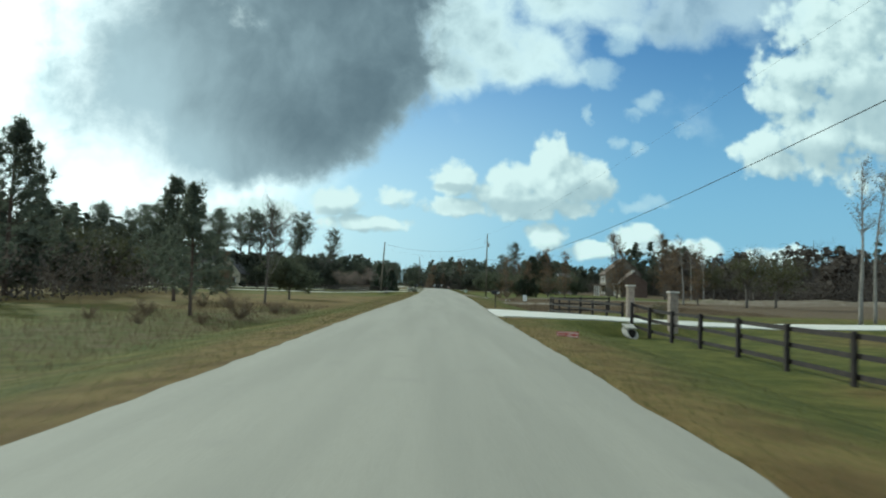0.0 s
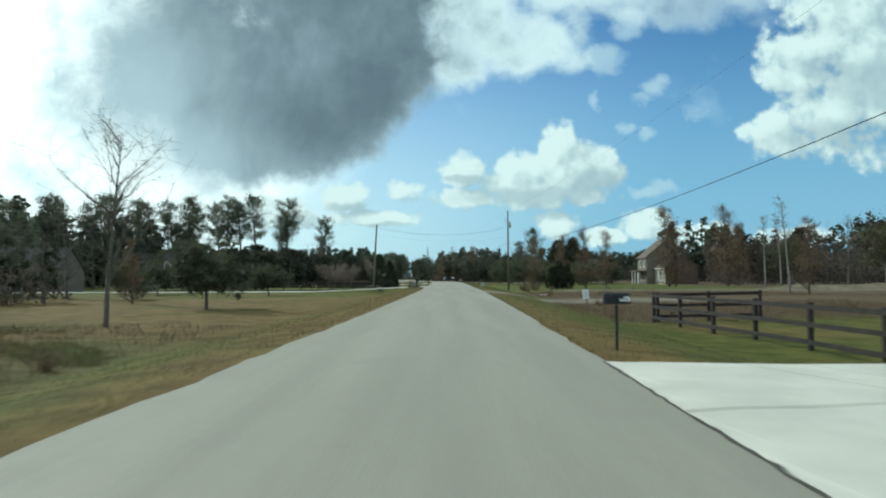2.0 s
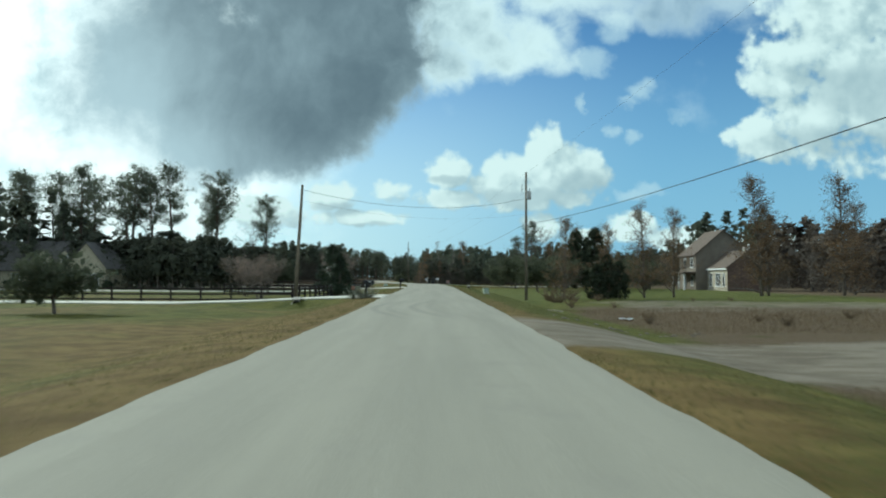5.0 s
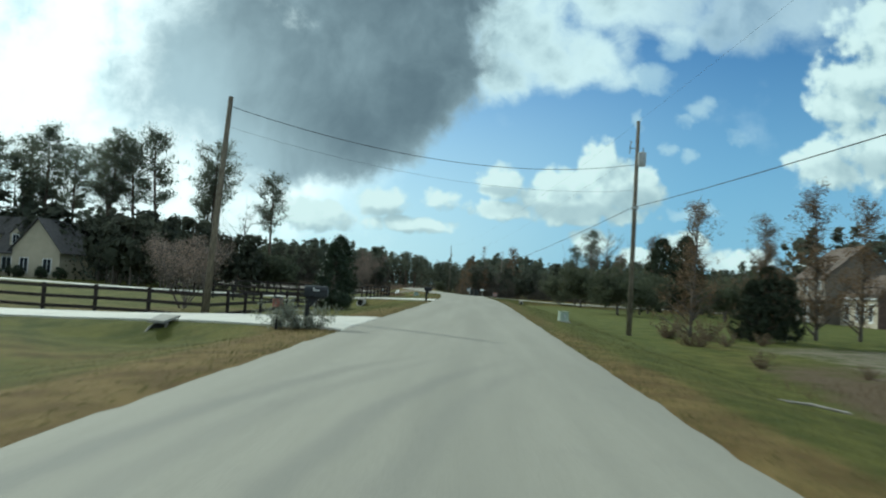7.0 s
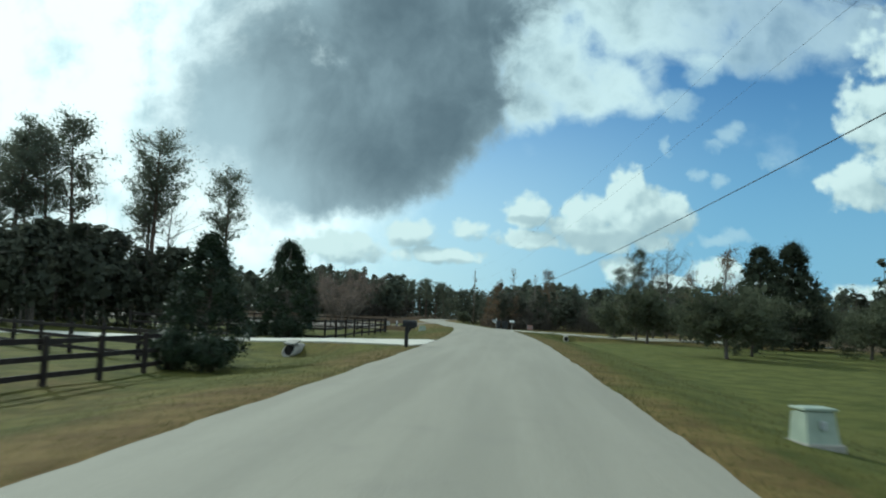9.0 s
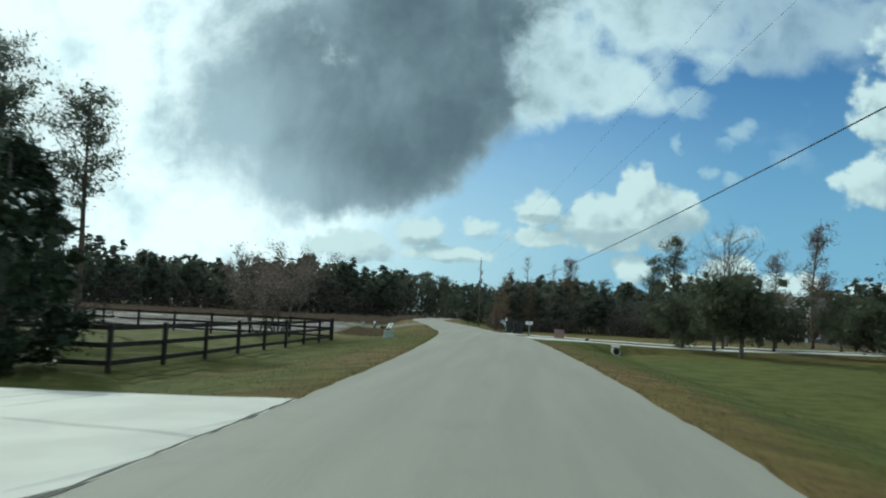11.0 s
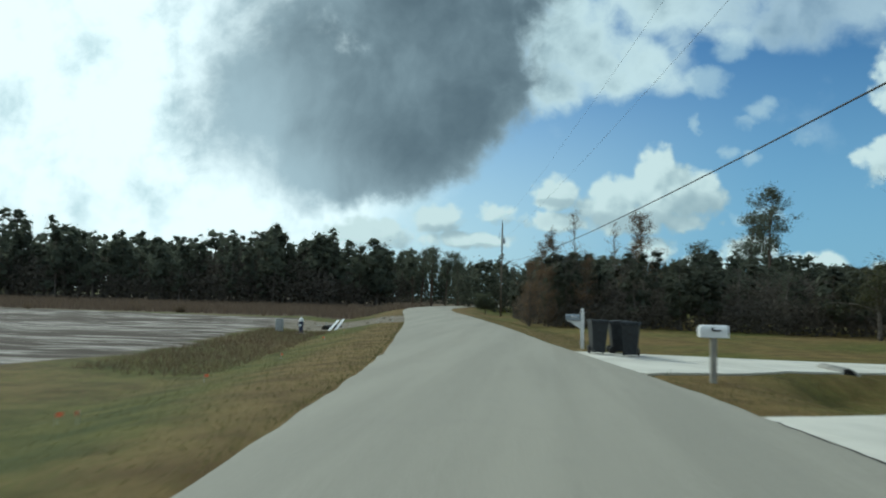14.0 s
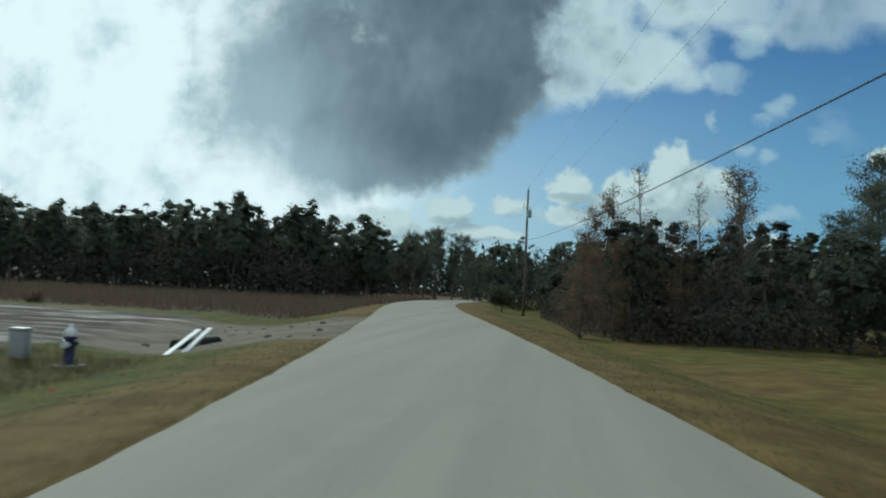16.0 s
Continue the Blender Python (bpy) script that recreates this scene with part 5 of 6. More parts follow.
# ---- mailboxes ----
def mailbox_shell(w, h, ln):
    """A round-topped box lying along x."""
    s = Shape()
    prof = [(-w / 2, 0), (w / 2, 0), (w / 2, h * 0.55)] + [(w / 2 * math.cos(a), h * 0.55 + h * 0.45 * math.sin(a)) for a in np.linspace(0.25, math.pi - 0.25, 8)] + [(-w / 2, h * 0.55)]
    n = len(prof)
    s.add([(-ln / 2, y, z) for y, z in prof] + [(ln / 2, y, z) for y, z in prof], [tuple(range(n - 1, -1, -1)), tuple(range(n, 2 * n))] + [(i, (i + 1) % n, n + (i + 1) % n, n + i) for i in range(n)])
    return s


def mailbox(x, y, label, box_z, box_mat, post_mat, post_w, flag_mat, side=-1, size=(0.2, 0.24, 0.52), bracket=False, finial=False, bars=False, offset=0.0):
    """side: which way along x its door looks."""
    m = thing("mailbox", (x, y, gz(x, y)), label, "mailbox", "roadside mailboxes")
    g = gz(x, y)
    z = box_z - g
    w, h, ln = size
    part("post", Shape().box((-post_w / 2, -post_w / 2, -0.3), (post_w / 2, post_w / 2, z + (h + 0.06 if finial else 0.0)), bevel=0.012), post_mat, m)
    b = part("box", mailbox_shell(w, h, ln), box_mat, m)
    b.location = (side * offset, 0, z + 0.004)
    d = part("door", Shape().box((-0.008, -w / 2 + 0.01, 0.01), (0.008, w / 2 - 0.01, h * 0.8), bevel=0.004), box_mat, b)
    d.location = (side * (ln / 2 + 0.008), 0, 0)
    f = part("flag", Shape().box((-0.09, -0.006, 0.0), (0.09, 0.006, 0.035), bevel=0.003).box((-0.09, -0.006, 0.0), (-0.06, 0.006, 0.09)), flag_mat, b)
    f.location = (0.03, -w / 2 - 0.012, h * 0.5)
    if bracket:
        part("arm", Shape().box((min(0, side * (offset + ln / 2 - 0.05)), -0.05, z - 0.05), (max(0, side * (offset + ln / 2 - 0.05)), 0.05, z), bevel=0.006), post_mat, m)
        br = Shape()
        a0, a1 = side * 0.05, side * (offset + 0.1)
        br.add([(a0, -0.03, z - 0.05), (a1, -0.03, z - 0.05), (a0, -0.03, z - 0.32), (a0, 0.03, z - 0.05), (a1, 0.03, z - 0.05), (a0, 0.03, z - 0.32)], [(0, 1, 2), (5, 4, 3), (0, 3, 4, 1), (1, 4, 5, 2), (2, 5, 3, 0)])
        part("bracket", br, post_mat, m)
    if finial:
        t = z + h + 0.06
        part("post_cap", Shape().box((-post_w * 0.8, -post_w * 0.8, t), (post_w * 0.8, post_w * 0.8, t + 0.03), bevel=0.006), post_mat, m)
        part("finial", Shape().lathe([(0.02, t + 0.03), (0.025, t + 0.05), (0.05, t + 0.08), (0.058, t + 0.11), (0.045, t + 0.145), (0.012, t + 0.165)], 12), post_mat, m, smooth=True)
    if bars:
        pl = part("number_plate", Shape().box((0.02, -0.003, 0.0), (0.20, 0.003, 0.09)), M_WHITE, b, "small pale plate with dark bars")
        pl.location = (0.02, -w / 2 - 0.005, 0.05)
        for i in range(3):
            part("bar", Shape().box((0.045 + i * 0.05, -0.006, 0.018), (0.065 + i * 0.05, -0.0035, 0.072)), M_PRINT, pl)
    return m


mailbox(3.52, 41.55, "black metal mailbox on a thin black post", 0.82, M_BLACK, M_BLACK, 0.05, M_BLACK, bars=True, size=(0.17, 0.21, 0.46))
mailbox(-3.2, 118.2, "dark grey mailbox on a dark wooden post in a bush", 0.84, M_BIN, M_BLACK, 0.11, M_WHITE, side=1, size=(0.26, 0.30, 0.62), offset=0.22, bracket=True)
mailbox(-2.5, 156.6, "black mailbox on a thick dark wooden post", 0.80, M_BLACK, M_BLACK, 0.15, M_BLACK, side=1, size=(0.24, 0.30, 0.6), offset=0.12, bracket=True)
mailbox(2.58, 211.7, "white metal mailbox on a grey wooden post", 0.74, M_WHITE, M_PIPE, 0.12, M_PRINT, size=(0.22, 0.26, 0.56))
mailbox(0.62, 222.5, "white post mailbox with finial beside the driveway", 0.72, M_GREYBOX, M_WHITE, 0.12, M_WHITE, size=(0.2, 0.22, 0.5), offset=0.34, bracket=True, finial=True)

_news = thing("newspaper_box", (-4.05, 118.2, gz(-4.05, 118.2)), "small pinkish newspaper box on a stake", "newspaper box")
part("stake", Shape().box((-0.025, -0.025, -0.2), (0.025, 0.025, 0.62)), M_BLACK, _news)
part("tube", Shape().box((-0.1, -0.2, 0.62), (0.1, 0.2, 0.86), bevel=0.02), M_ORANGE, _news)
part("hood", Shape().box((-0.12, -0.22, 0.862), (0.12, 0.22, 0.90), bevel=0.015), M_BLACK, _news)


# ---- culverts ----
def culvert(x, y, label, r=0.24, turn=0.0, rise=0.02, slab=True):
    """A round pipe end in the ditch, a tilted concrete slab running up from it to the drive."""
    c = thing("culvert_end", (x, y, gz(x, y - 0.4) + rise), label, "culvert", "", turn)
    n = 20
    ang = [i * 2 * math.pi / n for i in range(n)]
    rings = [(math.cos(a) * rr, yy + 0.35 * (1 + math.sin(a)) * (yy < 0.1), r + math.sin(a) * rr) for rr, yy in ((r + 0.05, 2.4), (r + 0.05, 0.0), (r, 0.0), (r, 1.3)) for a in ang]
    fs = [(q * n + i, q * n + (i + 1) % n, q * n + n + (i + 1) % n, q * n + n + i) for q in range(3) for i in range(n)]
    pipe = part("pipe", Shape().add(rings, fs), M_PIPE, c, smooth=True)
    # flat dark disc across the bore, painted in place of its shade
    part("pipe_shade", Shape().add([(math.cos(a) * (r - 0.004), 0.55, r + math.sin(a) * (r - 0.004)) for a in ang], [tuple(range(n))]), M_DARK, pipe, "dark disc painted as the shaded depth of the pipe")
    w, z0, z1 = r, 2 * r + 0.02, 2 * r + 0.16
    if slab:
        part("slab", Shape().add([(-w, 0.36, z0), (w, 0.36, z0), (w + 0.05, 1.4, z1), (-w - 0.05, 1.4, z1), (-w, 0.36, z0 + 0.07), (w, 0.36, z0 + 0.07), (w + 0.05, 1.4, z1 + 0.07), (-w - 0.05, 1.4, z1 + 0.07)], [(3, 2, 1, 0), (4, 5, 6, 7), (0, 1, 5, 4), (1, 2, 6, 5), (2, 3, 7, 6), (3, 0, 4, 7)]), M_PIPE, c)


culvert(9.15, 31.6, "pale concrete culvert end under the gateway drive", 0.2)
culvert(-8.1, 119.2, "pale concrete culvert end under the driveway", 0.26)
culvert(-8.2, 157.9, "pale concrete culvert end beside the driveway lawn")
culvert(8.3, 202.6, "pale concrete culvert end in the lawn ditch", 0.22)
culvert(7.8, 217.4, "dark culvert mouth in the ditch between two driveways", 0.2, slab=False)


# ---- poles and wires ----
def pole(x, y, top, label, base=None, transformer=None, r=0.135, pin_top=True):
    bx, by = base or (x, y)
    g = gz(bx, by)
    p = thing("utility_pole", (bx, by, g), label, "utility pole", "utility poles")
    hgt = top - g
    part("pole_shaft", Shape().tube([(0, 0, -0.6), ((x - bx) * 0.5, (y - by) * 0.5, hgt * 0.5), (x - bx, y - by, hgt)], [r * 1.15, r * 0.95, r * 0.72], 14), M_POLE, p, smooth=True)
    off = np.array((x - bx, y - by, 0))
    pin = pin_top and Shape().tube([off + (0, 0, hgt), off + (0, 0, hgt + 0.22)], 0.02, 6).lathe([(0.03, hgt + 0.2), (0.06, hgt + 0.24), (0.045, hgt + 0.29), (0.06, hgt + 0.33), (0.02, hgt + 0.38)], 10, tuple(off))
    if pin_top:
        part("insulator", pin, M_GREYBOX, p)
    if transformer:
        tz = transformer - g
        tx = 0.22
        can = part("transformer", Shape().lathe([(0.02, 0.0), (0.22, 0.02), (0.235, 0.06), (0.235, 0.74), (0.225, 0.80), (0.08, 0.84), (0.02, 0.85)], 18), M_STEEL, p, "light grey transformer can", smooth=True)
        can.location = (x - bx + tx, y - by - 0.30, tz)
        part("bushing", Shape().lathe([(0.03, 0.84), (0.05, 0.9), (0.03, 0.95), (0.045, 1.0), (0.015, 1.12)], 8, (0.06, 0, 0)), M_GREYBOX, can)
        part("hanger", Shape().box((0.02, -0.16, tz + 0.1), (0.12, -0.06, tz + 0.2)).box((0.02, -0.16, tz + 0.55), (0.12, -0.06, tz + 0.65)), M_STEEL, p)
        cut = Shape().tube([(-0.1, 0, tz + 1.1), (-0.42, 0, tz + 1.1)], 0.025, 6).tube([(-0.42, 0, tz + 0.75), (-0.42, 0, tz + 1.25), (-0.34, 0, tz + 1.45), (-0.42, 0, tz + 1.55)], 0.03, 6)
        part("cutout_fuse", cut, M_GREYBOX, p)
        part("clamp", Shape().box((-r - 0.05, -r - 0.05, 6.42 - g), (r + 0.05, r + 0.05, 6.58 - g), bevel=0.02), M_STEEL, p)
    return p


def wire(a, b, sag, r, mat, label):
    t = np.linspace(0, 1, 28)[:, None]
    pts = np.array(a) * (1 - t) + np.array(b) * t
    pts[:, 2] -= (4 * sag * t * (1 - t))[:, 0]
    o = tagged(new("overhead_wire", Shape().tube(pts, r, 5).mesh("overhead_wire", mat, True)), label, "wire")
    return o


pole(10.45, 140.13, 11.62, "weathered wooden utility pole with a grey transformer", transformer=8.9, pin_top=False)
pole(-9.05, 127.0, 8.6, "leaning wooden utility pole behind the board fence", base=(-9.65, 127.4), pin_top=False)
pole(-5.85, 297.95, 12.3, "wooden utility pole with transformer at the wood's edge", transformer=9.3)
pole(13.2, -22.0, 11.2, "weathered wooden utility pole beside the road")
wire((10.3, 140.0, 9.0), (-9.05, 127.0, 8.2), 1.15, 0.014, M_WIRE, "black service wire slung across the road")
wire((10.3, 140.1, 7.5), (-9.1, 127.0, 7.35), 0.9, 0.005, M_WIRE, "thin black wire slung across the road")
wire((10.3, 140.0, 6.5), (13.2, -22.0, 10.2), 3.1, 0.016, M_CABLE, "thick black cable along the road")
wire((10.3, 140.2, 6.5), (-6.0, 298.0, 6.9), 2.3, 0.016, M_CABLE, "thick black cable along the road")
wire((10.45, 140.0, 11.6), (13.2, -22.0, 11.5), 1.8, 0.004, M_WIRE, "thin high wire between the poles")
wire((10.45, 140.2, 11.6), (-5.85, 298.0, 12.6), 1.8, 0.004, M_WIRE, "thin high wire between the poles")
wire((10.3, 140.2, 9.6), (-6.0, 298.0, 9.9), 1.8, 0.004, M_WIRE, "thin wire between the poles")


# ---- roadside things ----
def power_box(x, y, w, d, h, turn, label):
    b = thing("transformer_box", (x, y, gz(x, y)), label, "utility box", "ground transformers", turn)
    part("plinth", Shape().box((-w / 2 - 0.06, -d / 2 - 0.06, -0.2), (w / 2 + 0.06, d / 2 + 0.06, 0.06), bevel=0.015), M_PIPE, b)
    s = Shape()
    s.add([(-w / 2, -d / 2, 0.06), (w / 2, -d / 2, 0.06), (w / 2, d / 2, 0.06), (-w / 2, d / 2, 0.06), (-w / 2 + 0.03, -d / 2 + 0.10, h), (w / 2 - 0.03, -d / 2 + 0.10, h), (w / 2 - 0.02, d / 2 - 0.02, h - 0.04), (-w / 2 + 0.02, d / 2 - 0.02, h - 0.04)],
          [(3, 2, 1, 0), (4, 5, 6, 7), (0, 1, 5, 4), (1, 2, 6, 5), (2, 3, 7, 6), (3, 0, 4, 7)])
    part("cabinet", s, M_GREEN, b)
    part("lid", Shape().box((-w / 2 - 0.01, -d / 2 + 0.06, h - 0.01), (w / 2 + 0.01, d / 2, h + 0.035), bevel=0.012), M_GREEN, b)
    part("latch", Shape().box((-0.03, -d / 2 - 0.02, h * 0.5), (0.03, -d / 2 + 0.06, h * 0.5 + 0.12), bevel=0.008), M_STEEL, b)


power_box(6.25, 136.9, 0.50, 0.45, 0.52, 12, "pale green transformer box on the lawn")
power_box(-7.05, 201.8, 0.70, 0.55, 0.50, 15, "pale green transformer box in the verge grass")


def hydrant(x, y):
    p = thing("fire_hydrant", (x, y, gz(x, y)), "dark blue fire hydrant with a white cap", "hydrant")
    part("barrel", Shape().lathe([(0.16, -0.1), (0.16, 0.04), (0.11, 0.05), (0.105, 0.52), (0.135, 0.54), (0.135, 0.58), (0.10, 0.585)], 16), M_HYDRANT, p, smooth=True)
    part("bonnet", Shape().lathe([(0.125, 0.586), (0.13, 0.62), (0.11, 0.70), (0.06, 0.76), (0.03, 0.775), (0.03, 0.83), (0.01, 0.84)], 16), M_WHITE, p, "white domed cap", smooth=True)
    part("nozzle", Shape().tube([(0, -0.08, 0.42), (0, -0.2, 0.42)], 0.065, 12), M_WHITE, p)
    for sx in (-1, 1):
        part("side_outlet", Shape().tube([(sx * 0.08, 0, 0.45), (sx * 0.17, 0, 0.45)], 0.045, 10), M_HYDRANT, p)
    p.scale = (1.2, 1.2, 1.25)
    part("footing", Shape().box((-0.28, -0.28, -0.15), (0.28, 0.28, 0.02), bevel=0.02), M_PIPE, p)


hydrant(-15.5, 239.2)

_ped = thing("utility_pedestal", (-16.9, 239.2, gz(-16.9, 239.2)), "pale grey utility pedestal standing in weeds", "utility box")
part("cover", Shape().box((-0.22, -0.15, -0.1), (0.22, 0.15, 0.68), bevel=0.03), M_STEEL, _ped)
part("cap", Shape().box((-0.235, -0.165, 0.682), (0.235, 0.165, 0.76), bevel=0.02), M_STEEL, _ped)


def marker_flag(x, y, turn):
    f = thing("marker_flag", (x, y, gz(x, y)), "small orange marker flag on a wire in the verge", "marker flag", "marker flags", turn)
    part("wire", Shape().tube([(0, 0, -0.1), (0.006, 0, 0.10), (0.0, 0.0, 0.205)], 0.004, 5), M_STEEL, f)
    c = Shape()
    g = [(0.002 + 0.024 * i, 0.012 * math.sin(i * 1.4 + turn), 0.13 + 0.07 * j) for j in range(2) for i in range(5)]
    c.add(g, [(i, i + 1, i + 6, i + 5) for i in range(4)])
    part("cloth", c, M_FLAG, f)


for _fx, _fy, _ft in ((-8.5, 211.7, 20), (-9.3, 218.8, 65), (-7.8, 206.2, 140), (-8.3, 206.4, 10), (-10.6, 228.0, 200), (-10.9, 232.4, 95)):
    marker_flag(_fx, _fy, _ft)

for _dx, _dy, _tz in ((0.0, 0.0, 24), (0.34, 0.12, 28)):
    _b = thing("white_board", (-14.55 + _dx, 243.0 + _dy, gz(-14.5, 243.0) - 0.12), "white painted board leaning over the ditch", "board", "boards over the ditch", 22)
    part("plank", Shape().box((-0.09, -0.98, 0.0), (0.09, 0.98, 0.045), pose(0, 0, 0.33, _tz, 0, -30), bevel=0.006), M_WHITE, _b)
_pit = thing("culvert_pipe", (-15.6, 244.6, gz(-15.6, 244.6)), "drain pipe in the bank, its shaded bore painted dark", "pipe")
# closed tube; its near-black colour stands in for the shaded bore
part("pipe", Shape().tube([(0, 0, 0.05), (0.5, 2.0, 0.08)], 0.24, 14), M_DARK, _pit)


def wheelie_bin(x, y, turn, label):
    b = thing("wheeled_bin", (x, y, float(drive_height(max(0, abs(x - road_x(y)) - HALF)) + road_z(y))), label, "bin", "bins on the driveway", turn)
    s = Shape()
    s.add([(-0.19, -0.22, 0.06), (0.19, -0.22, 0.06), (0.19, 0.20, 0.06), (-0.19, 0.20, 0.06), (-0.255, -0.33, 0.98), (0.255, -0.33, 0.98), (0.255, 0.31, 0.98), (-0.255, 0.31, 0.98)],
          [(3, 2, 1, 0), (4, 5, 6, 7), (0, 1, 5, 4), (1, 2, 6, 5), (2, 3, 7, 6), (3, 0, 4, 7)])
    part("body", s, M_BIN, b)
    part("rim", Shape().box((-0.275, -0.35, 0.95), (0.275, 0.33, 1.0), bevel=0.012), M_BIN, b)
    lid = Shape()
    for i in range(5):
        y0, y1 = -0.36 + i * 0.143, -0.36 + (i + 1) * 0.143
        lid.box((-0.275, y0, 1.002), (0.275, y1, 1.03 + 0.035 * math.sin((i + 0.5) / 5 * math.pi)), bevel=0.006)
    part("lid", lid, M_BIN, b)
    part("handle", Shape().tube([(-0.22, 0.33, 1.0), (-0.22, 0.42, 0.99), (0.22, 0.42, 0.99), (0.22, 0.33, 1.0)], 0.016, 6), M_BIN, b)
    for sx in (-1, 1):
        part("wheel", Shape().tube([(sx * 0.19, 0.22, 0.125), (sx * 0.25, 0.22, 0.125)], 0.125, 14), M_BLACK, b)
    part("label_panel", Shape().box((-0.07, -0.302, 0.66), (0.07, -0.286, 0.71)), M_BLACK, b)


wheelie_bin(0.86, 219.0, 8, "dark plastic wheeled bin standing on the driveway")
wheelie_bin(1.62, 220.1, 95, "dark plastic wheeled bin with its lid shut")
wheelie_bin(1.86, 218.9, -12, "dark plastic wheeled bin beside two others")


def legged_sign(x, y, z0, w, h, label, face, turn=0.0, rows=(), gap=0.25):
    """A printed board on two wire legs; rows of (from, to, height, mat) bars across its face."""
    g = gz(x, y)
    s = thing("yard_sign", (x, y, g), label, "sign", "", turn)
    zb = z0 - g
    for sx in (-1, 1):
        part("leg", Shape().tube([(sx * w * 0.46, 0, -0.15), (sx * w * 0.46, 0, zb + h)], 0.008, 6), M_STEEL, s)
    p = part("board", Shape().box((-w / 2, -0.016, zb), (w / 2, -0.006, zb + h), bevel=0.002), face, s)
    for a, b, lo, hi, mat in rows:
        part("bar", Shape().box((a * w, -0.020, zb + lo * h), (b * w, -0.0165, zb + hi * h)), mat, p)
    return s, p, zb


_s, _p, _zb = legged_sign(3.72, 19.7, -0.13, 0.66, 0.19, "pale plastic arrow sign printed red, on wire legs", M_SIGN, -4, [(-0.49, 0.49, 0.90, 0.98, M_RED), (-0.49, 0.49, 0.02, 0.10, M_RED), (-0.49, -0.46, 0.10, 0.90, M_RED), (0.46, 0.49, 0.10, 0.90, M_RED), (-0.40, -0.22, 0.52, 0.76, M_RED), (-0.19, 0.06, 0.52, 0.76, M_RED), (-0.40, 0.02, 0.24, 0.42, M_RED)])
_ar = [(0.08, 0.075), (0.18, 0.075), (0.18, 0.035), (0.29, 0.095), (0.18, 0.155), (0.18, 0.115), (0.08, 0.115)]
part("arrow", Shape().add([(x, y, _zb + z) for y in (-0.021, -0.017) for x, z in _ar], [(0, 1, 2, 3, 4, 5, 6), (13, 12, 11, 10, 9, 8, 7)] + [(i, 7 + i, 7 + (i + 1) % 7, (i + 1) % 7) for i in range(7)]), M_RED, _p)
legged_sign(4.4, 202.2, 0.10, 0.66, 0.55, "faded red and grey yard sign on wire legs", M_FADED, 6, [(-0.48, 0.48, 0.86, 0.97, M_ORANGE), (-0.48, 0.48, 0.30, 0.38, M_ORANGE), (-0.36, -0.06, 0.62, 0.80, M_ORANGE), (-0.02, 0.40, 0.62, 0.80, M_ORANGE), (-0.40, -0.12, 0.10, 0.24, M_ORANGE), (-0.08, 0.16, 0.10, 0.24, M_ORANGE), (0.2, 0.42, 0.10, 0.24, M_ORANGE)])

_ws = thing("notice_board", (10.0, 76.2, gz(10.0, 76.2)), "white notice on a leaning post in weeds", "sign")
part("stake", Shape().box((-0.03, -0.02, -0.2), (0.03, 0.02, 0.95), pose(0, 0, 0, 0, -6, 0)), M_POLE, _ws)
_wb = part("board", Shape().box((-0.26, -0.035, 0.72), (0.18, -0.022, 1.36), pose(0, 0, 0, 0, -6, 0), bevel=0.003), M_WHITE, _ws)
for _i in range(4):
    part("bar", Shape().box((-0.18, -0.0385, 0.84 + _i * 0.11), (0.10, -0.0355, 0.87 + _i * 0.11), pose(0, 0, 0, 0, -6, 0)), M_STEEL, _wb)

_l = thing("litter_sheet", (11.5, 108.7, gz(11.5, 108.7) + 0.02), "crumpled white sheet lying in weeds", "litter")
_ls = Shape()
_g = [[(i * 0.16 - 0.4, j * 0.14 - 0.2, 0.05 + 0.09 * math.sin(i * 2.1 + j * 1.3) ** 2) for i in range(6)] for j in range(4)]
_ls.add([p for r in _g for p in r], [(j * 6 + i, j * 6 + i + 1, j * 6 + i + 7, j * 6 + i + 6) for j in range(3) for i in range(5)])
part("sheet", _ls, M_WHITE, _l)
_st = thing("pale_stick", (8.4, 113.6, gz(8.4, 113.6) + 0.03), "pale cut stick lying in the verge grass", "stick")
part("stick", Shape().tube([(-0.5, 0.6, 0.03), (0.1, 0.0, 0.05), (0.5, -0.7, 0.02)], 0.03, 7), M_PALE, _st)

for _i in range(30):
    _a = random.uniform(0, 6.28)
    _x, _y = random.uniform(6.0, 12.0), 99.0 + random.gauss(0, 0.7)
    _r = random.uniform(0.04, 0.11)
    _c = thing("dirt_clod", (_x, _y, gz(_x, _y)), "dark lump of dug earth beside the track", "earth", "lumps of earth", math.degrees(_a))
    part("lump", Shape().lathe([(_r * 0.9, -0.08), (_r, _r * 0.15), (_r * 0.8, _r * 0.45), (_r * 0.35, _r * 0.62), (0.02, _r * 0.65)], 7), M_POLE, _c)


for _i in range(34):
    _y = random.uniform(243.5, 256.0)
    _x = float(road_x(_y)) - HALF - random.uniform(0.6, 7.5)
    _r = random.uniform(0.05, 0.16)
    _c = thing("dirt_clod", (_x, _y, gz(_x, _y)), "pale lump of sandy earth beside the track", "earth", "lumps of earth", _i * 41.0)
    part("lump", Shape().lathe([(_r * 0.9, -0.08), (_r, _r * 0.15), (_r * 0.75, _r * 0.5), (_r * 0.3, _r * 0.7), (0.02, _r * 0.72)], 7), M_PIPE if _i % 3 else M_POLE, _c)


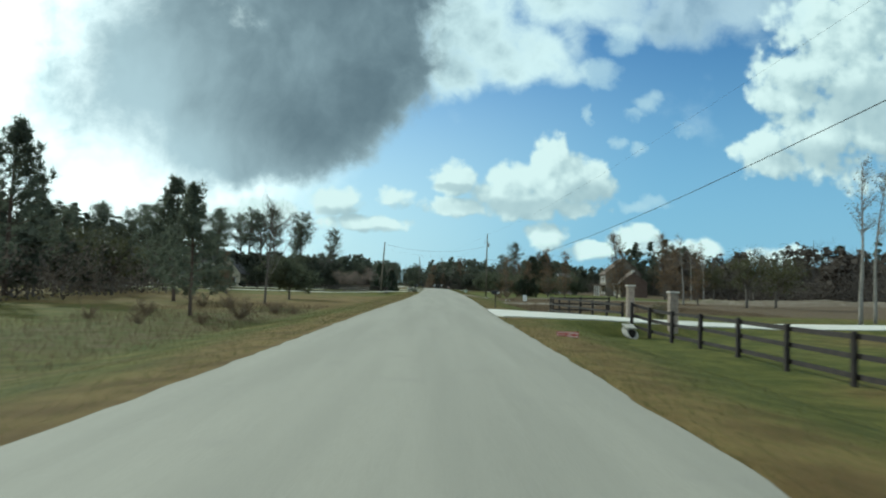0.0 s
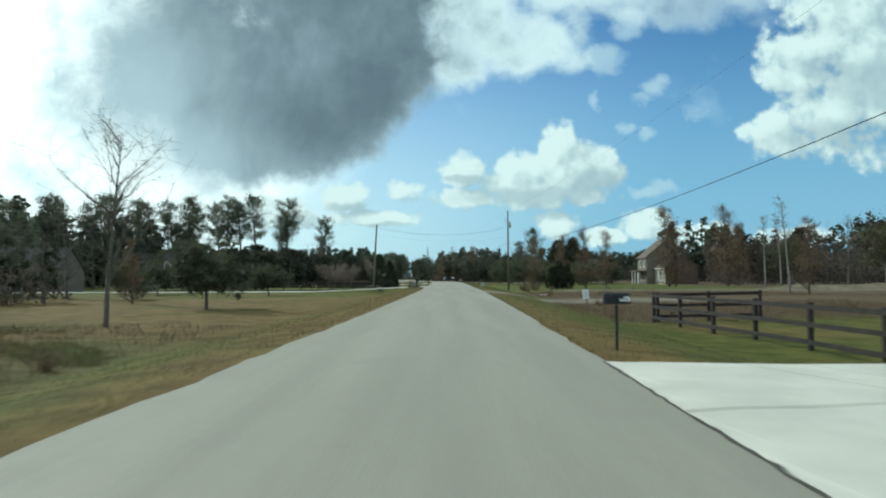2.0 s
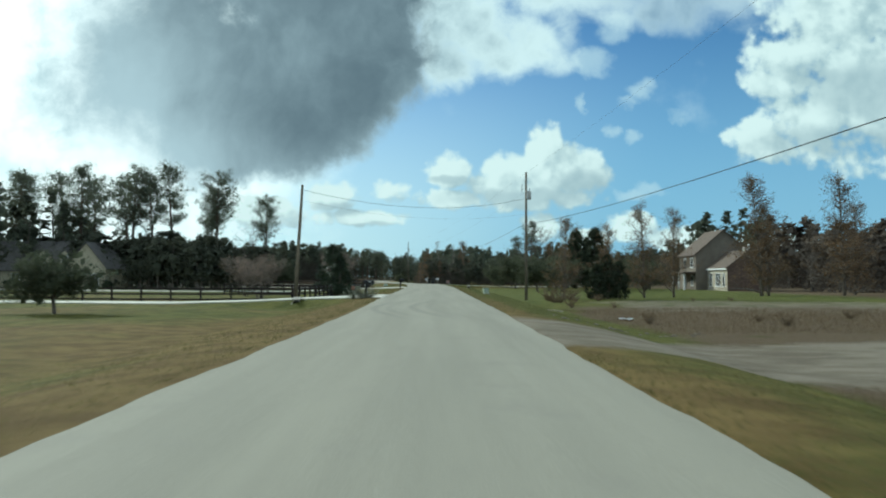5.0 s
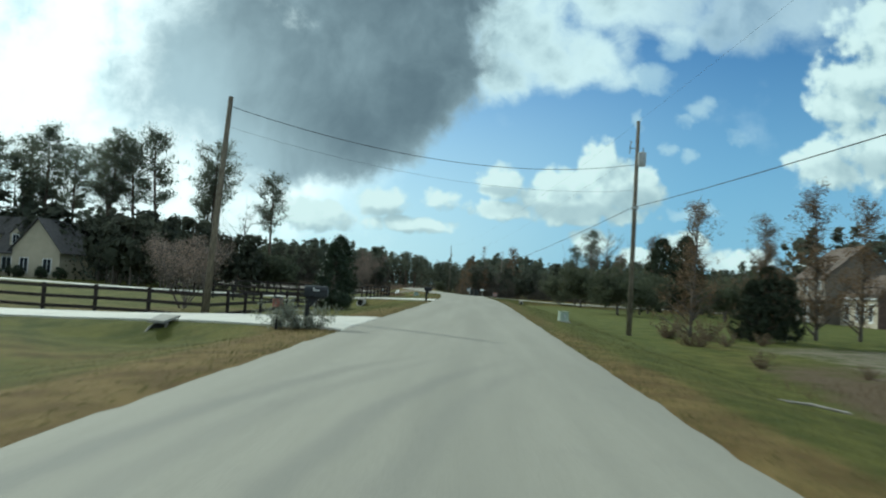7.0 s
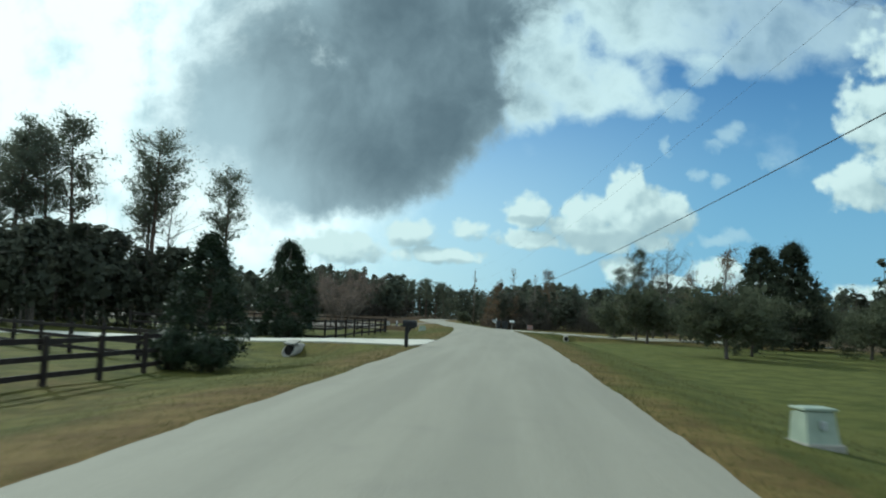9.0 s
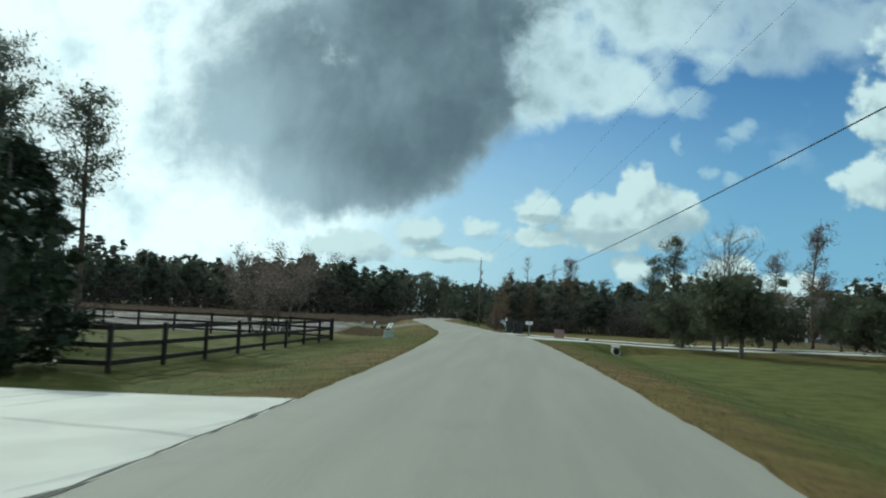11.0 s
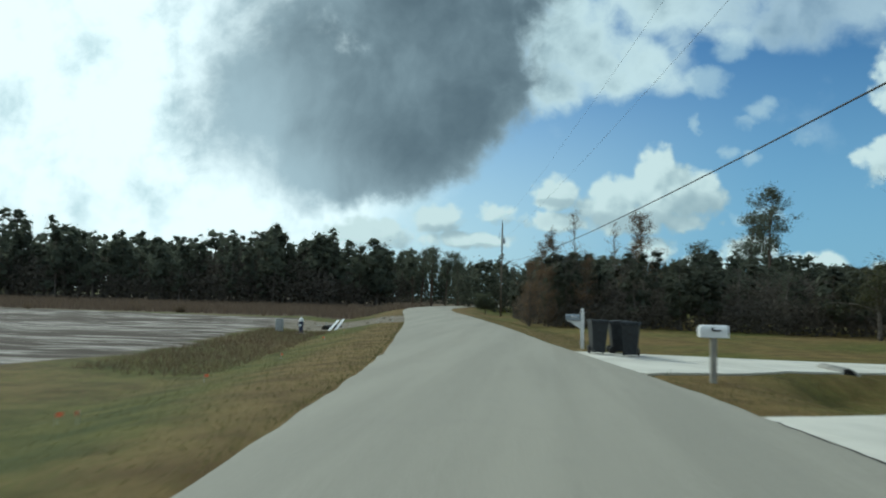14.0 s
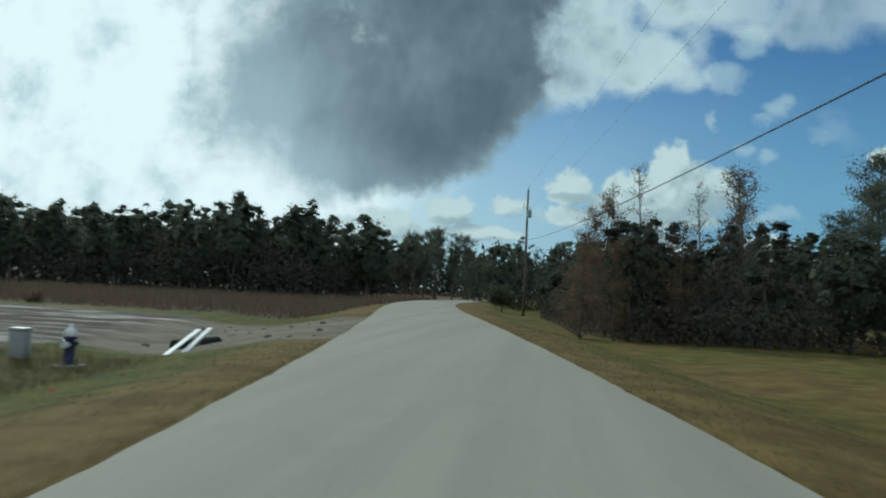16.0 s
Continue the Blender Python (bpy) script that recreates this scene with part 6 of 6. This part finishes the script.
# ---- houses ----
def gable_block(house, x0, x1, y0, y1, z0, eave, ridge, along, wall_mat, roof_mat, over=0.4):
    """Walls with gables, and a roof of two thick slopes. along: the ridge's axis."""
    s = Shape()
    if along == "y":
        mx = (x0 + x1) / 2
        base = [(x0, z0), (x1, z0), (x1, eave), (mx, ridge), (x0, eave)]
        s.add([(x, y0, z) for x, z in base] + [(x, y1, z) for x, z in base], [(0, 1, 2, 3, 4), (9, 8, 7, 6, 5)] + [(i, 5 + i, 5 + (i + 1) % 5, (i + 1) % 5) for i in range(5)])
    else:
        my = (y0 + y1) / 2
        base = [(y0, z0), (y1, z0), (y1, eave), (my, ridge), (y0, eave)]
        s.add([(x0, y, z) for y, z in base] + [(x1, y, z) for y, z in base], [(4, 3, 2, 1, 0), (5, 6, 7, 8, 9)] + [((i + 1) % 5, 5 + (i + 1) % 5, 5 + i, i) for i in range(5)])
    part("wall", s, wall_mat, house)
    for sd in (-1, 1):
        r = Shape()
        if along == "y":
            mx, hw = (x0 + x1) / 2, (x1 - x0) / 2
            k = (ridge - eave) / hw
            xe = mx + sd * (hw + over)
            ze = eave - k * over
            q = [(mx, y0 - over, ridge + 0.03), (xe, y0 - over, ze + 0.03), (xe, y1 + over, ze + 0.03), (mx, y1 + over, ridge + 0.03)]
        else:
            my, hw = (y0 + y1) / 2, (y1 - y0) / 2
            k = (ridge - eave) / hw
            ye = my + sd * (hw + over)
            ze = eave - k * over
            q = [(x0 - over, my, ridge + 0.03), (x0 - over, ye, ze + 0.03), (x1 + over, ye, ze + 0.03), (x1 + over, my, ridge + 0.03)]
        r.add(q + [(a, b, c + 0.16) for a, b, c in q], [(0, 1, 2, 3), (7, 6, 5, 4), (0, 4, 5, 1), (1, 5, 6, 2), (2, 6, 7, 3), (3, 7, 4, 0)])
        part("roof_slope", r, roof_mat, house)


def window(house, x, y, z, w, h, facing="s", bars=1):
    """A framed window set on a wall face; facing s looks to -y, w to -x."""
    o = part("window", Shape().box((-w / 2 - 0.1, -0.06, -0.1), (-w / 2, 0.02, h + 0.1)).box((w / 2, -0.06, -0.1), (w / 2 + 0.1, 0.02, h + 0.1)).box((-w / 2, -0.06, h), (w / 2, 0.02, h + 0.1)).box((-w / 2, -0.06, -0.1), (w / 2, 0.02, 0.0)), M_WHITE, house)
    o.matrix_basis = pose(x, y, z, 0, 0, 0 if facing == "s" else -90)
    part("pane", Shape().box((-w / 2, -0.015, 0), (w / 2, -0.005, h)), M_GLASS, o)
    for i in range(bars):
        c = -w / 2 + w * (i + 1) / (bars + 1)
        part("glazing_bar", Shape().box((c - 0.03, -0.04, 0), (c + 0.03, -0.016, h)), M_WHITE, o)
    part("sill", Shape().box((-w / 2 - 0.14, -0.12, -0.16), (w / 2 + 0.14, 0.0, -0.102)), M_WHITE, o)
    return o


_h = thing("house", (50.0, 195.2, -0.8), "two-storey tan house with brown shingle roof", "house", turn=-4.0)
gable_block(_h, -2.0, 7.6, 0.0, 10.0, -0.3, 6.3, 10.5, "y", M_SIDING, M_ROOF)
gable_block(_h, 0.0, 7.0, -10.0, -0.03, -0.3, 3.8, 6.5, "y", M_TAN, M_ROOF, 0.3)
# brick front of the wing, its side's shade put into the dark colour
part("shaded_brick_face", Shape().add([(x, y, z) for y in (-10.06, -10.01) for x, z in ((0.0, -0.3), (7.0, -0.3), (7.0, 3.8), (3.5, 6.45), (0.0, 3.8))], [(0, 1, 2, 3, 4), (9, 8, 7, 6, 5)] + [(i, 5 + i, 5 + (i + 1) % 5, (i + 1) % 5) for i in range(5)]), M_SHADED_BRICK, _h)
part("fascia", Shape().box((-0.36, -10.3, 3.40), (-0.31, -0.45, 3.66)), M_WHITE, _h)
for _wy, _ww, _wb in ((-8.4, 0.9, 1), (-5.6, 2.4, 4), (-2.0, 1.2, 1)):
    window(_h, 0.0, _wy, 0.7, _ww, 2.1, "w", _wb)
for _wy in (2.2, 6.6):
    for _wz in (0.8, 4.0):
        window(_h, -2.0, _wy, _wz, 1.3, 1.6, "w", 1)
part("chimney", Shape().box((3.1, -9.2, 4.5), (3.9, -8.4, 7.2), bevel=0.03), M_CAP, _h)
for _py in (0.4, 3.9, 7.4):
    part("porch_post", Shape().box((-4.0, _py, -0.3), (-3.75, _py + 0.25, 2.9)), M_WHITE, _h)
part("porch_roof", Shape().box((-4.3, 0.0, 2.9), (-2.02, 8.4, 3.15)), M_ROOF, _h)

_h = thing("house", (-58.0, 188.0, -0.8), "cream house with steep grey roof and two dormers", "house")
gable_block(_h, -18.0, 1.0, 0.0, 9.0, -0.3, 3.2, 7.8, "x", M_CREAM, M_SLATE)
gable_block(_h, 1.2, 7.4, -3.0, 7.0, -0.3, 3.6, 7.4, "y", M_CREAM, M_SLATE)
for _dx in (-4.4, -0.9):
    gable_block(_h, _dx - 0.8, _dx + 0.8, 0.6, 4.0, 3.9, 5.5, 6.3, "y", M_CREAM, M_SLATE, 0.15)
    window(_h, _dx, 0.6, 4.3, 0.8, 1.1, "s", 1)
for _wx in (-15.5, -12.0, -8.5, -5.0, -1.5):
    window(_h, _wx, 0.0, 0.7, 1.2, 1.7, "s", 1)
for _wx in (2.8, 5.8):
    window(_h, _wx, -3.0, 0.7, 1.0, 1.7, "s", 1)
for _wx in (-8.5, 0.6):
    tree("hedge", 0, -58.0 + _wx, 186.2, 1.6, _wx * 30)
for _bx in (-58, -55, -52, -49.6):
    tree("hedge", 1, _bx, 183.6, 1.5, _bx * 13)

_h = thing("house", (-66.0, 138.0, -0.8), "brown house with a columned porch among trees", "house")
gable_block(_h, -8.0, 6.0, 0.0, 9.0, -0.3, 3.4, 7.0, "x", M_SIDING, M_SLATE)
part("porch_roof", Shape().box((-3.0, -2.6, 3.0), (5.0, 0.0, 3.25), bevel=0.03), M_SLATE, _h)
for _cx in (-2.7, -0.1, 2.3, 4.7):
    part("column", Shape().lathe([(0.2, -0.3), (0.2, 0.0), (0.15, 0.1), (0.14, 2.8), (0.2, 2.9), (0.2, 3.0)], 12, (_cx, -2.3, 0)), M_WHITE, _h)
for _wx in (-6.0, -1.4, 3.4):
    window(_h, _wx, 0.0, 0.8, 1.3, 1.6, "s", 1)

_h = thing("house", (46.7, 281.0, -0.8), "white-porched tan house with a pale gable behind trees", "house")
gable_block(_h, -4.2, 8.5, 0.0, 9.0, -0.3, 4.6, 7.6, "x", M_SIDING, M_SLATE)
gable_block(_h, 1.1, 4.3, -1.2, 4.0, 3.4, 6.0, 7.4, "y", M_WHITE, M_SLATE, 0.2)
window(_h, 2.7, -1.2, 4.0, 1.6, 1.7, "s", 1)
part("porch_roof", Shape().box((-4.2, -2.6, 2.8), (4.2, 0.0, 3.1), bevel=0.03), M_WHITE, _h)
for _cx in (-3.6, -1.3, 1.0, 3.2):
    part("column", Shape().lathe([(0.28, -0.3), (0.28, 0.0), (0.21, 0.1), (0.19, 2.6), (0.28, 2.7), (0.28, 2.8)], 12, (_cx, -2.3, 0)), M_WHITE, _h)
for _wx in (-2.4, 2.1, 5.6):
    window(_h, _wx, 0.0, 0.7, 1.2, 1.7, "s", 1)
part("door", Shape().box((-0.6, -0.08, -0.3), (0.5, 0.0, 2.0)), M_WHITE, _h)
